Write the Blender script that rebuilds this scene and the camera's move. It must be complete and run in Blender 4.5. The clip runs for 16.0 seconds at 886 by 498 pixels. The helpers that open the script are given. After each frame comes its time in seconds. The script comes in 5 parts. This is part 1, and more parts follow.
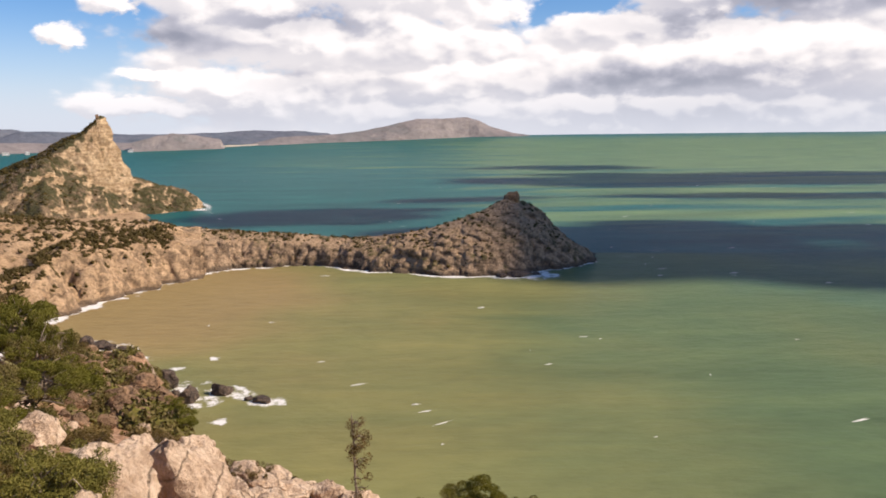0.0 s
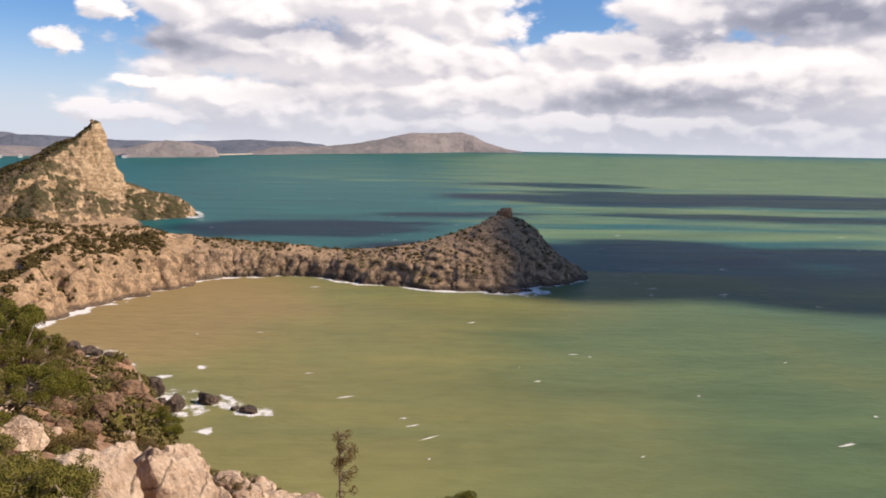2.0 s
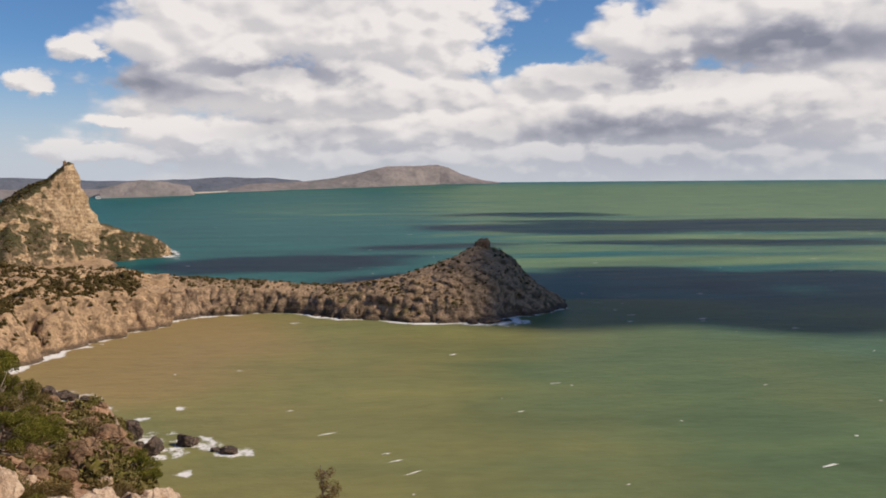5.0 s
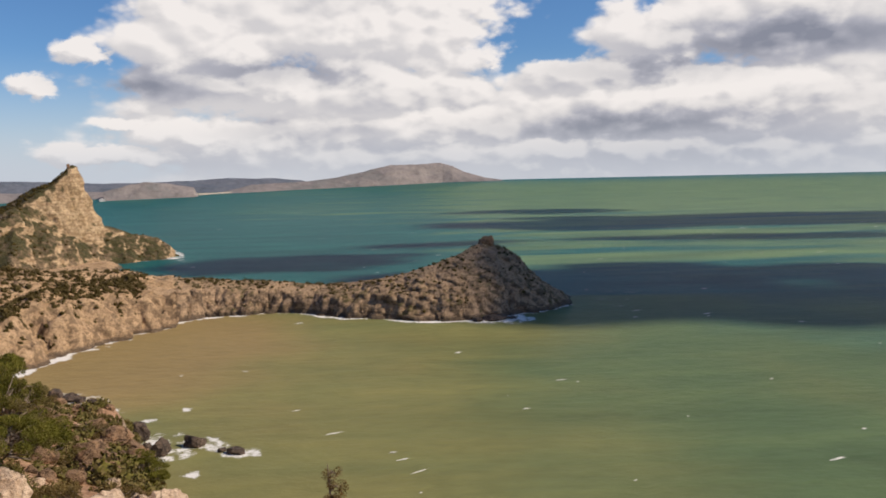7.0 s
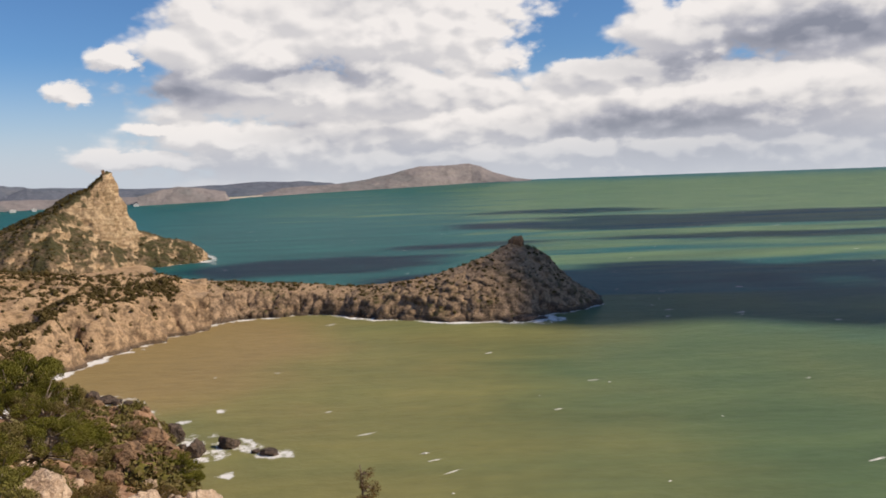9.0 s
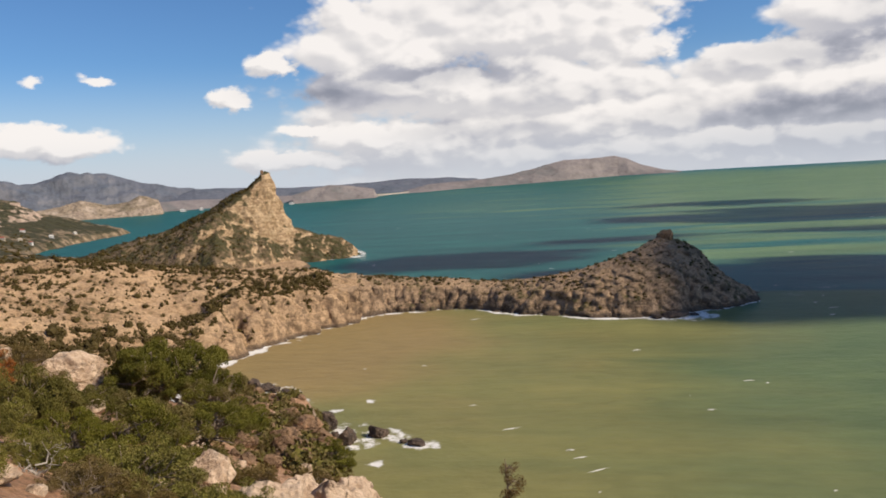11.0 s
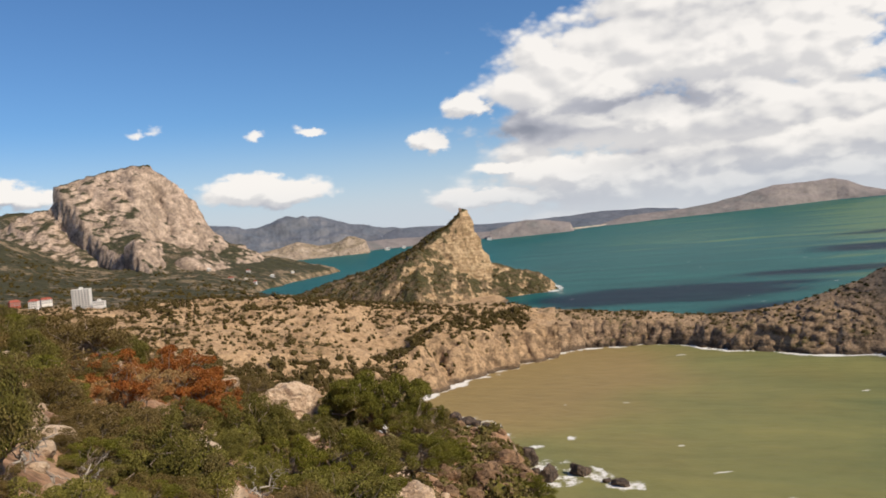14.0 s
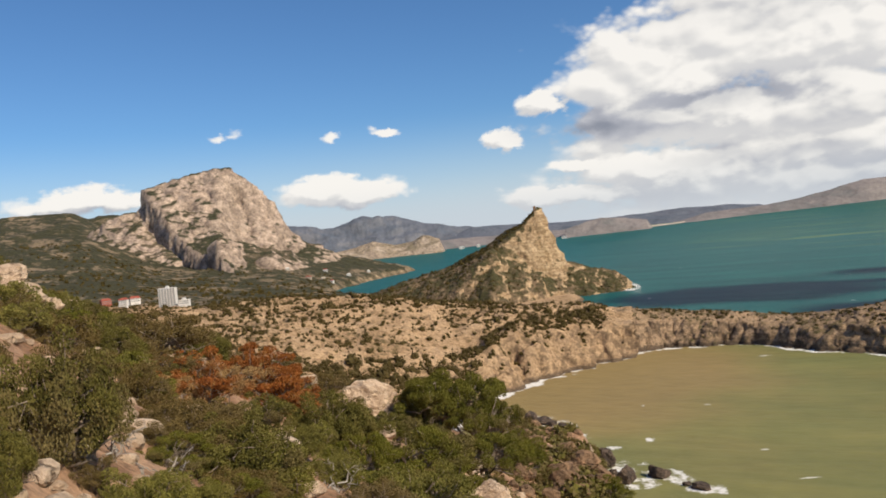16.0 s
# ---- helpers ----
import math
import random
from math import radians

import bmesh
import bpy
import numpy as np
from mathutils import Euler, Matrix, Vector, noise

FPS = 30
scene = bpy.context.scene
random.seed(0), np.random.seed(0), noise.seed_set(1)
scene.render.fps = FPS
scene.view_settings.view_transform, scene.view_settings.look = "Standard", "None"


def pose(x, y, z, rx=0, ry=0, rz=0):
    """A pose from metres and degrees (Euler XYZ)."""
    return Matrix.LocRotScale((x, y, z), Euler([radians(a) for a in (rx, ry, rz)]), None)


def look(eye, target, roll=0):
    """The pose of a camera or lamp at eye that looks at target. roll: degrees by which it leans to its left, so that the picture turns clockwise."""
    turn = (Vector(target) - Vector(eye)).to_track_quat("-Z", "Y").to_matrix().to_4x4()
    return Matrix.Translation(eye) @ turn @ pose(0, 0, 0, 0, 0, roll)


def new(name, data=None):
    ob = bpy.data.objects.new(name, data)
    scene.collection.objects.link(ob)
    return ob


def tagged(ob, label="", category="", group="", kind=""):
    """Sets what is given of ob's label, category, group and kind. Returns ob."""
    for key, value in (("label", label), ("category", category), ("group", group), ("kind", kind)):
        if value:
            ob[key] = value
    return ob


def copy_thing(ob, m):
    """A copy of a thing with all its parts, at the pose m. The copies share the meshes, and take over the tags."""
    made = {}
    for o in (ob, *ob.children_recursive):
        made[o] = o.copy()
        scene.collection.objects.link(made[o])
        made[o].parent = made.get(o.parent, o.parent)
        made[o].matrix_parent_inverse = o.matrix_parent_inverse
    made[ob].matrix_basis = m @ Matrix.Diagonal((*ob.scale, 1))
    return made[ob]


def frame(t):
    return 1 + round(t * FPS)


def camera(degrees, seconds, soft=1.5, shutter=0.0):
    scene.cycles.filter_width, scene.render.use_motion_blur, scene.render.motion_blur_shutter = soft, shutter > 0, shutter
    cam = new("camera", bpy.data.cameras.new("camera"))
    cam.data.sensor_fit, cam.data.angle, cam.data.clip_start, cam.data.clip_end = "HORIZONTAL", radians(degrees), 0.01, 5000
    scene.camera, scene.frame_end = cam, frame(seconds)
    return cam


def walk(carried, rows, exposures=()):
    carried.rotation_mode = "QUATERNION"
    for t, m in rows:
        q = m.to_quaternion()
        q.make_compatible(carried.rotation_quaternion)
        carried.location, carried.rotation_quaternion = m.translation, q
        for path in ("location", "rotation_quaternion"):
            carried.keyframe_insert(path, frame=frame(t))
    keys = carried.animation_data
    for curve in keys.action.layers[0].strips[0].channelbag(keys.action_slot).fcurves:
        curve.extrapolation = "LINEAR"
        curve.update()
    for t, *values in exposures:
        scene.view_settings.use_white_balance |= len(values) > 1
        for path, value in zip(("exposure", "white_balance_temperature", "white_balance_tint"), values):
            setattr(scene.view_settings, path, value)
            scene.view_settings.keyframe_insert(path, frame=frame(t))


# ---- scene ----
# ------------------------------------------------------------------ camera
EYE = Vector((0.0, 0.0, 126.0))
# seconds, yaw, pitch, roll in degrees: the camera turns where it stands
PATH = (
    (0.0, -0.00, -8.36, -0.67),
    (0.5, -1.71, -7.73, -0.09),
    (1.0, -0.37, -7.26, 0.31),
    (1.5, -0.19, -7.57, 0.45),
    (2.0, -0.58, -7.34, 0.95),
    (2.5, -0.45, -5.49, 1.45),
    (3.0, -0.76, -4.68, 1.83),
    (3.5, -0.91, -4.72, 1.40),
    (4.0, -1.48, -4.69, 1.07),
    (4.5, -2.20, -4.79, 0.32),
    (4.7, -2.11, -4.91, -0.25),
    (6.8, -2.10, -5.28, -1.03),
    (7.0, -1.84, -5.18, -1.30),
    (7.5, -1.92, -5.15, -1.28),
    (8.0, -1.97, -5.42, -1.63),
    (8.2, -1.73, -5.37, -1.65),
    (10.3, 5.84, -4.66, -3.04),
    (10.5, 6.93, -4.79, -3.02),
    (11.0, 10.61, -4.95, -3.24),
    (11.5, 13.99, -4.56, -4.05),
    (12.0, 16.74, -4.01, -4.48),
    (12.5, 18.33, -4.27, -4.93),
    (13.0, 20.56, -2.67, -4.88),
    (13.5, 22.04, -2.18, -4.84),
    (14.0, 24.44, -1.47, -5.17),
    (14.5, 26.96, -0.95, -5.67),
    (15.0, 28.33, -1.13, -5.41),
    (15.5, 28.65, -1.43, -5.32),
    (16.0, 29.73, -1.06, -5.57),
)
cam = camera(57.9, 16.0, soft=1.8)
walk(cam, [(t, pose(*EYE, 90 + p, 0, y) @ pose(0, 0, 0, 0, 0, r)) for t, y, p, r in PATH], exposures=[(0.0, 0.26, 6500, 16), (0.5, 0.25, 6500, 15), (1.0, 0.15, 6500, 16), (2.0, 0.18, 6500, 17), (2.5, 0.06, 6500, 15), (3.5, -0.14, 6500, 14), (4.5, -0.17, 6500, 14), (7.0, -0.10, 6500, 13), (8.0, -0.09, 6500, 13), (10.5, -0.05, 6500, 12), (11.5, 0.01, 6500, 12), (16.0, 0.0, 6500, 9)])

# ------------------------------------------------------------------ numbers and noise
rng = np.random.default_rng(7)


def sstep(a, b, x):
    t = np.clip((x - a) / (b - a), 0.0, 1.0)
    return t * t * (3 - 2 * t)


def grad_noise(x, y, seed=0):
    """Gradient noise of arrays x, y, about -1 to 1."""
    xi, yi = np.floor(x), np.floor(y)
    xf, yf = x - xi, y - yi

    def corner(ix, iy):
        h = (ix.astype(np.int64) * 374761393 + iy.astype(np.int64) * 668265263 + seed * 974634777) & 0xFFFFFFFF
        h = ((h ^ (h >> 13)) * 1274126177) & 0xFFFFFFFF
        a = (h ^ (h >> 16)) / 4294967296.0 * 2 * np.pi
        return np.cos(a) * (x - ix) + np.sin(a) * (y - iy)

    u, v = xf ** 3 * (xf * (6 * xf - 15) + 10), yf ** 3 * (yf * (6 * yf - 15) + 10)
    a = corner(xi, yi) * (1 - u) + corner(xi + 1, yi) * u
    b = corner(xi, yi + 1) * (1 - u) + corner(xi + 1, yi + 1) * u
    return 1.5 * (a * (1 - v) + b * v)


def fbm(x, y, size, octaves=5, seed=0, rough=0.5):
    x, y = np.asarray(x, float) / size, np.asarray(y, float) / size
    total, amp = np.zeros(np.broadcast(x, y).shape), 1.0
    for i in range(octaves):
        total += amp * grad_noise(x * 2 ** i + 17.3 * i, y * 2 ** i - 9.1 * i, seed + i)
        amp *= rough
    return total


def ridged(x, y, size, octaves=4, seed=0, rough=0.5):
    x, y = np.asarray(x, float) / size, np.asarray(y, float) / size
    total, amp = np.zeros(np.broadcast(x, y).shape), 1.0
    for i in range(octaves):
        total += amp * (1 - 2 * np.abs(grad_noise(x * 2 ** i + 31.7 * i, y * 2 ** i + 5.3 * i, seed + i)))
        amp *= rough
    return total


def bearing(x, y):
    """Degrees to the left of the y axis, and the distance."""
    return np.degrees(np.arctan2(-x, y)), np.hypot(x, y)


def spot(az, r):
    a = np.radians(az)
    return -np.sin(a) * r, np.cos(a) * r


def curve_through(rows, steps=24):
    """A smooth curve through control rows."""
    p = np.array(rows, float)
    p = np.vstack([2 * p[0] - p[1], p, 2 * p[-1] - p[-2]])
    out = []
    for i in range(1, len(p) - 2):
        for t in np.arange(steps) / steps:
            a, b, c, d = p[i - 1:i + 3]
            out.append(0.5 * (2 * b + (c - a) * t + (2 * a - 5 * b + 4 * c - d) * t ** 2 + (3 * b - a - 3 * c + d) * t ** 3))
    return np.array(out + [p[-2]])

# ------------------------------------------------------------------ world, sun, clouds in the sky
SUN_AZ, SUN_EL = -99.0, 42.0  # the sun stands to the right of the first view and a little behind it
sun_dir = Vector((*[float(v) for v in spot(SUN_AZ, math.cos(radians(SUN_EL)))], math.sin(radians(SUN_EL))))
lamp = bpy.data.lights.new("sun", "SUN")
lamp.energy, lamp.angle, lamp.color = 5.0, radians(0.8), (1.0, 0.875, 0.69)
sun = new("sun", lamp)
sun.matrix_world = look(sun_dir * 2000, (0, 0, 0))


class Nodes:
    """Short hand for building node trees."""

    def __init__(self, tree):
        self.tree = tree
        tree.nodes.clear()

    def node(self, kind, **sets):
        n = self.tree.nodes.new(kind)
        for k, v in sets.items():
            if k == "operation":
                n.operation = v
            elif k == "data_type":
                n.data_type = v
            elif k == "blend_type":
                n.blend_type = v
            elif k == "attribute_name":
                n.attribute_name = v
        return n

    def put(self, socket, value):
        if isinstance(value, bpy.types.NodeSocket):
            self.tree.links.new(value, socket)
        else:
            socket.default_value = value

    def math(self, op, a, b=0.0, c=0.0):
        n = self.node("ShaderNodeMath", operation=op)
        for s, v in zip(n.inputs, (a, b, c)):
            self.put(s, v)
        return n.outputs[0]

    def ramp(self, fac, *stops):
        n = self.node("ShaderNodeValToRGB")
        e = n.color_ramp.elements
        while len(e) < len(stops):
            e.new(0.5)
        for el, (p, col) in zip(e, stops):
            el.position = p
            el.color = (*col, 1) if len(col) == 3 else col
        self.put(n.inputs[0], fac)
        return n.outputs[0]

    def step(self, fac, lo, hi, a=0.0, b=1.0):
        n = self.node("ShaderNodeMapRange")
        n.interpolation_type = "SMOOTHSTEP"
        for i, v in enumerate((fac, lo, hi, a, b)):
            self.put(n.inputs[i], v)
        return n.outputs[0]

    def mix(self, fac, a, b, blend="MIX"):
        n = self.node("ShaderNodeMix", data_type="RGBA", blend_type=blend)
        self.put(n.inputs[0], fac)
        for s, v in ((n.inputs[6], a), (n.inputs[7], b)):
            self.put(s, (*v, 1) if isinstance(v, tuple) and len(v) == 3 else v)
        return n.outputs[2]

    def noise(self, vec, scale, detail=5.0, rough=0.55, warp=0.0):
        n = self.node("ShaderNodeTexNoise")
        if vec is not None:
            self.put(n.inputs["Vector"], vec)
        n.inputs["Scale"].default_value = scale
        n.inputs["Detail"].default_value = detail
        n.inputs["Roughness"].default_value = rough
        n.inputs["Distortion"].default_value = warp
        return n.outputs[0]

    def scaled(self, vec, x, y, z, shift=(0, 0, 0)):
        n = self.node("ShaderNodeMapping")
        self.put(n.inputs[0], vec)
        n.inputs["Location"].default_value = shift
        n.inputs["Scale"].default_value = (x, y, z)
        return n.outputs[0]

    def joined(self, x, y, z=0.0):
        n = self.node("ShaderNodeCombineXYZ")
        for s, v in zip(n.inputs, (x, y, z)):
            self.put(s, v)
        return n.outputs[0]

    def attribute(self, name):
        return self.node("ShaderNodeAttribute", attribute_name=name).outputs["Fac"]


# Cumulus banks: bearing, height, half width, half height (degrees), weight
BANKS = (
    (21.6, 8.4, 1.7, 0.95, 0.95), (13.0, 9.6, 7.0, 3.2, 1.0), (6.5, 11.2, 9.5, 4.4, 1.05), (-1.0, 10.5, 6.0, 3.6, 0.95), (11.5, 6.6, 8.0, 1.5, 0.9),
    (2.0, 6.0, 8.0, 2.2, 0.8), (-5.2, 8.6, 1.8, 1.0, 0.7), (-17.0, 9.2, 4.8, 2.2, 1.0), (-24.0, 10.4, 8.0, 3.6, 1.05), (-34.0, 9.0, 9.0, 5.0, 1.05), (-13.0, 6.6, 7.0, 1.5, 0.85),
    (-22.0, 4.6, 15.0, 2.4, 1.0), (-2.0, 3.6, 11.0, 1.7, 0.8), (13.0, 2.9, 7.0, 1.2, 0.72), (-9.0, 1.6, 24.0, 1.1, 0.7), (21.0, 1.9, 6.0, 0.7, 0.62),
    (37.0, 3.7, 4.2, 1.0, 0.95), (54.0, 4.2, 5.5, 0.9, 0.95), (25.2, 6.1, 1.4, 0.6, 0.72), (33.6, 7.75, 1.0, 0.42, 0.72), (37.0, 7.6, 0.9, 0.45, 0.58),
    (20.0, 3.9, 1.6, 0.4, 0.6), (44.3, 8.1, 1.3, 0.3, 0.46),
)
# Grey undersides and far rain: bearing, height, half width, half height, weight
SHADES = (
    (18.0, 6.5, 4.8, 0.85, 1.0), (9.5, 7.3, 5.5, 0.95, 0.75), (8.5, 3.3, 5.0, 0.75, 0.7), (1.0, 5.5, 6.0, 0.8, 0.35), (-25.5, 8.4, 7.5, 1.35, 1.1), (-16.5, 6.9, 7.0, 0.95, 0.8),
    (-14.5, 3.2, 10.0, 1.0, 1.0), (-19.0, 1.4, 14.0, 1.6, 0.62), (2.0, 1.6, 9.0, 1.2, 0.42), (15.0, 1.2, 8.0, 1.0, 0.35), (-30.0, 4.5, 8.0, 1.0, 0.4), (37.0, 2.5, 4.5, 0.35, 0.6), (54.0, 3.4, 5.0, 0.35, 0.5), (6.0, 12.5, 8.0, 1.2, 0.3),
)

world = bpy.data.worlds.new("sky")
scene.world = world
world.use_nodes = True
w = Nodes(world.node_tree)
sky = w.node("ShaderNodeTexSky")
sky.sky_type, sky.sun_disc = "NISHITA", False
sky.sun_elevation, sky.sun_rotation = radians(SUN_EL), radians(-SUN_AZ)
sky.altitude, sky.air_density, sky.dust_density, sky.ozone_density = 120, 1.0, 0.15, 3.0
tc = w.node("ShaderNodeTexCoord").outputs["Generated"]
sep = w.node("ShaderNodeSeparateXYZ")
w.put(sep.inputs[0], tc)
sx, sy, sz = sep.outputs
az_n = w.math("MULTIPLY", w.math("ARCTAN2", w.math("MULTIPLY", sx, -1.0), sy), 180 / math.pi)
el_n = w.math("MULTIPLY", w.math("ARCSINE", sz), 180 / math.pi)


def heaps(az, el, rows):
    """The greatest of soft ellipses at a bearing and height."""
    total = None
    for a, e, ha, he, k in rows:
        dx, dy = w.math("DIVIDE", w.math("SUBTRACT", az, a), ha), w.math("DIVIDE", w.math("SUBTRACT", el, e), he)
        g = w.math("MULTIPLY", w.math("EXPONENT", w.math("MULTIPLY", w.math("MULTIPLY_ADD", dx, dx, w.math("MULTIPLY", dy, dy)), -0.8)), k)
        total = g if total is None else w.math("MAXIMUM", total, g)
    return total


def billows(place, scale, detail):
    """Rounded heads like those of cumulus."""
    v = w.node("ShaderNodeTexVoronoi")
    v.feature = "SMOOTH_F1"
    w.put(v.inputs["Vector"], place)
    v.inputs["Scale"].default_value = scale
    v.inputs["Detail"].default_value = detail
    v.inputs["Roughness"].default_value = 0.55
    v.inputs["Smoothness"].default_value = 0.35
    return w.math("SUBTRACT", 0.62, v.outputs["Distance"])


def cloud_field(right, rise, fine=7.0, heads=3.0):
    """How thick the cloud is at a bearing and height, moved to the right and up by so many degrees."""
    az, el = w.math("SUBTRACT", az_n, right), w.math("ADD", el_n, rise)
    place = w.joined(w.math("MULTIPLY", az, 0.7), w.math("MULTIPLY", el, 1.15))
    bend = w.math("SUBTRACT", w.noise(place, 0.25, 5.0, 0.6), 0.5)
    azw = w.math("ADD", az, w.math("MULTIPLY", bend, 4.5))
    elw = w.math("ADD", el, w.math("MULTIPLY", w.math("SUBTRACT", w.noise(place, 0.42, 5.0, 0.6), 0.5), 2.4))
    total = w.math("MULTIPLY", heaps(azw, elw, BANKS), 1.3)
    puffs = w.math("ADD", w.math("MULTIPLY", billows(place, 0.36, heads), 0.72), w.math("MULTIPLY", w.math("SUBTRACT", w.noise(place, 1.0, fine, 0.54), 0.5), 0.45))
    gate = w.math("MINIMUM", w.math("MULTIPLY", total, 3.0), 1.0)
    return w.math("ADD", total, w.math("MULTIPLY", w.math("MULTIPLY", puffs, gate), 0.85)), azw, elw


thick, azw, elw = cloud_field(0.0, 0.0)
soft = cloud_field(0.0, 0.0, 1.5, 1.0)[0]
above = cloud_field(0.55, 0.6, 1.5, 1.0)[0]
thick = w.math("ADD", thick, w.math("MULTIPLY", w.step(el_n, 3.5, 9.5, 0.5, 0.0), w.step(az_n, 14.0, 27.0, 1.0, 0.0)))
cover = w.step(thick, 0.14, 0.48)
# the same broken cloud goes on over the rest of the sky
high = w.math("MULTIPLY", w.step(w.noise(tc, 2.6, 6.0, 0.6), 0.60, 0.74), w.step(el_n, 15.0, 24.0))
beside = w.math("MULTIPLY", w.step(w.noise(tc, 3.4, 6.0, 0.6), 0.56, 0.70), w.step(w.math("ABSOLUTE", w.math("SUBTRACT", az_n, 12.0)), 56.0, 68.0))
cover = w.math("MAXIMUM", cover, w.math("MAXIMUM", high, beside))
# tops that face the sun are white, undersides grey
lit = w.step(w.math("SUBTRACT", soft, above), -0.26, 0.22, 0.0, 1.0)
grey = heaps(azw, elw, SHADES)
tone = w.math("SUBTRACT", w.math("MULTIPLY_ADD", lit, 0.44, 0.62), w.math("MULTIPLY", grey, 0.66))
body = w.ramp(tone, (0.0, (0.27, 0.285, 0.34)), (0.35, (0.47, 0.475, 0.52)), (0.68, (0.76, 0.74, 0.72)), (0.97, (0.96, 0.92, 0.87)))
blue = w.mix(1.0, sky.outputs[0], (0.056, 0.080, 0.104), "MULTIPLY")
air = w.mix(w.step(el_n, -1.0, 9.0, 0.92, 0.0), blue, (0.60, 0.66, 0.73))
skycol = w.mix(w.math("MULTIPLY", cover, 0.97), air, body)
# haze over the skyline
skycol = w.mix(w.step(el_n, -0.5, 4.5, 0.7, 0.0), skycol, (0.58, 0.63, 0.69))
bg = w.node("ShaderNodeBackground")
w.put(bg.inputs[0], skycol)
bg.inputs[1].default_value = 1.0
out = w.node("ShaderNodeOutputWorld")
w.put(out.inputs[0], bg.outputs[0])

# ------------------------------------------------------------------ materials
def material(name, rough=0.9):
    m = bpy.data.materials.new(name)
    m.use_nodes = True
    n = Nodes(m.node_tree)
    b = n.node("ShaderNodeBsdfPrincipled")
    o = n.node("ShaderNodeOutputMaterial")
    n.put(o.inputs[0], b.outputs[0])
    b.inputs["Roughness"].default_value = rough
    b.inputs["Specular IOR Level"].default_value = 0.25
    return m, n, b


def relief(n, b, height, strength, distance):
    bump = n.node("ShaderNodeBump")
    bump.inputs["Strength"].default_value = strength
    bump.inputs["Distance"].default_value = distance
    n.put(bump.inputs["Height"], height)
    n.put(b.inputs["Normal"], bump.outputs[0])


def land(name, soil, soil2, rock, rock2, green, grain=1.0, steep=(0.55, 0.82), green_at=(0.5, 0.62), depth=1.0, strata=0.0, mottle=0.8, splash=0.0):
    """Dry hillside: soil on gentle ground, bare rock where it is steep, scrub in patches. grain: metres of the finest pattern."""
    m, n, b = material(name, 0.93)
    at = n.node("ShaderNodeTexCoord").outputs["Object"]
    up = n.node("ShaderNodeSeparateXYZ")
    n.put(up.inputs[0], n.node("ShaderNodeNewGeometry").outputs["Normal"])
    big = n.noise(at, 0.03 / grain, 6, 0.6)
    mid = n.noise(at, 0.16 / grain, 6, 0.62)
    fine = n.noise(at, 1.1 / grain, 6, 0.68)
    soils = n.mix(n.step(n.math("ADD", n.math("MULTIPLY", big, 0.6), n.math("MULTIPLY", mid, 0.4)), 0.42, 0.58), soil, soil2)
    layer = n.noise(n.scaled(at, 0.25, 0.25, 1.6), 0.22 / grain, 5, 0.6, 0.6)
    rocks = n.mix(n.step(n.math("ADD", n.math("MULTIPLY", mid, 1 - strata), n.math("MULTIPLY", layer, strata)), 0.40, 0.60), rock, rock2)
    flat = n.step(n.math("ADD", up.outputs[2], n.math("MULTIPLY", n.math("SUBTRACT", mid, 0.5), 0.5)), steep[0], steep[1])
    col = n.mix(flat, rocks, soils)
    scrub = n.step(n.math("ADD", n.math("MULTIPLY", mid, 0.55), n.math("MULTIPLY", big, 0.45)), green_at[0], green_at[1])
    col = n.mix(n.math("MULTIPLY", scrub, n.math("ADD", n.math("MULTIPLY", flat, 0.8), 0.2)), col, green)
    blotch = n.noise(at, 0.45 / grain, 7, 0.7, 0.3)
    col = n.mix(mottle, col, n.ramp(blotch, (0.34, (0.40, 0.37, 0.34)), (0.48, (0.97, 0.96, 0.95)), (0.66, (1.38, 1.35, 1.32))), "MULTIPLY")
    col = n.mix(0.8 * mottle, col, n.ramp(fine, (0.30, (0.45, 0.44, 0.43)), (0.5, (1.0, 1.0, 1.0)), (0.72, (1.35, 1.33, 1.3))), "MULTIPLY")
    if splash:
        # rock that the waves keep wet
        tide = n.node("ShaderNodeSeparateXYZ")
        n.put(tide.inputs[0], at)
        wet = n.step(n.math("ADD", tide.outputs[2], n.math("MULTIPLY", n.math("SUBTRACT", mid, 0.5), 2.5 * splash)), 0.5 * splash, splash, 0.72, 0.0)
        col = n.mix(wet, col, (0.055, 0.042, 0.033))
    n.put(b.inputs["Base Color"], col)
    relief(n, b, n.math("ADD", n.math("MULTIPLY", mid, 1.4 + 2 * strata), n.math("MULTIPLY", fine, 0.6)), 0.9, depth)
    return m


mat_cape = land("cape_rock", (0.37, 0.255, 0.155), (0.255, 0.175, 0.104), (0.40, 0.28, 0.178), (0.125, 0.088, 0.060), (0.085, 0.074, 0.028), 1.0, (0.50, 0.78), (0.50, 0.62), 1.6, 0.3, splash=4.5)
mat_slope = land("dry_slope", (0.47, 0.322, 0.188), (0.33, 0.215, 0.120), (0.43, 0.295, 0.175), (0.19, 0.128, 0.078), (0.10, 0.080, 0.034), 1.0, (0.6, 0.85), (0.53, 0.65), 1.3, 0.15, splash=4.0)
mat_koba = land("cliff_rock", (0.185, 0.130, 0.078), (0.125, 0.090, 0.052), (0.56, 0.41, 0.25), (0.33, 0.22, 0.125), (0.062, 0.056, 0.022), 1.6, (0.46, 0.66), (0.42, 0.55), 2.2, 0.6)
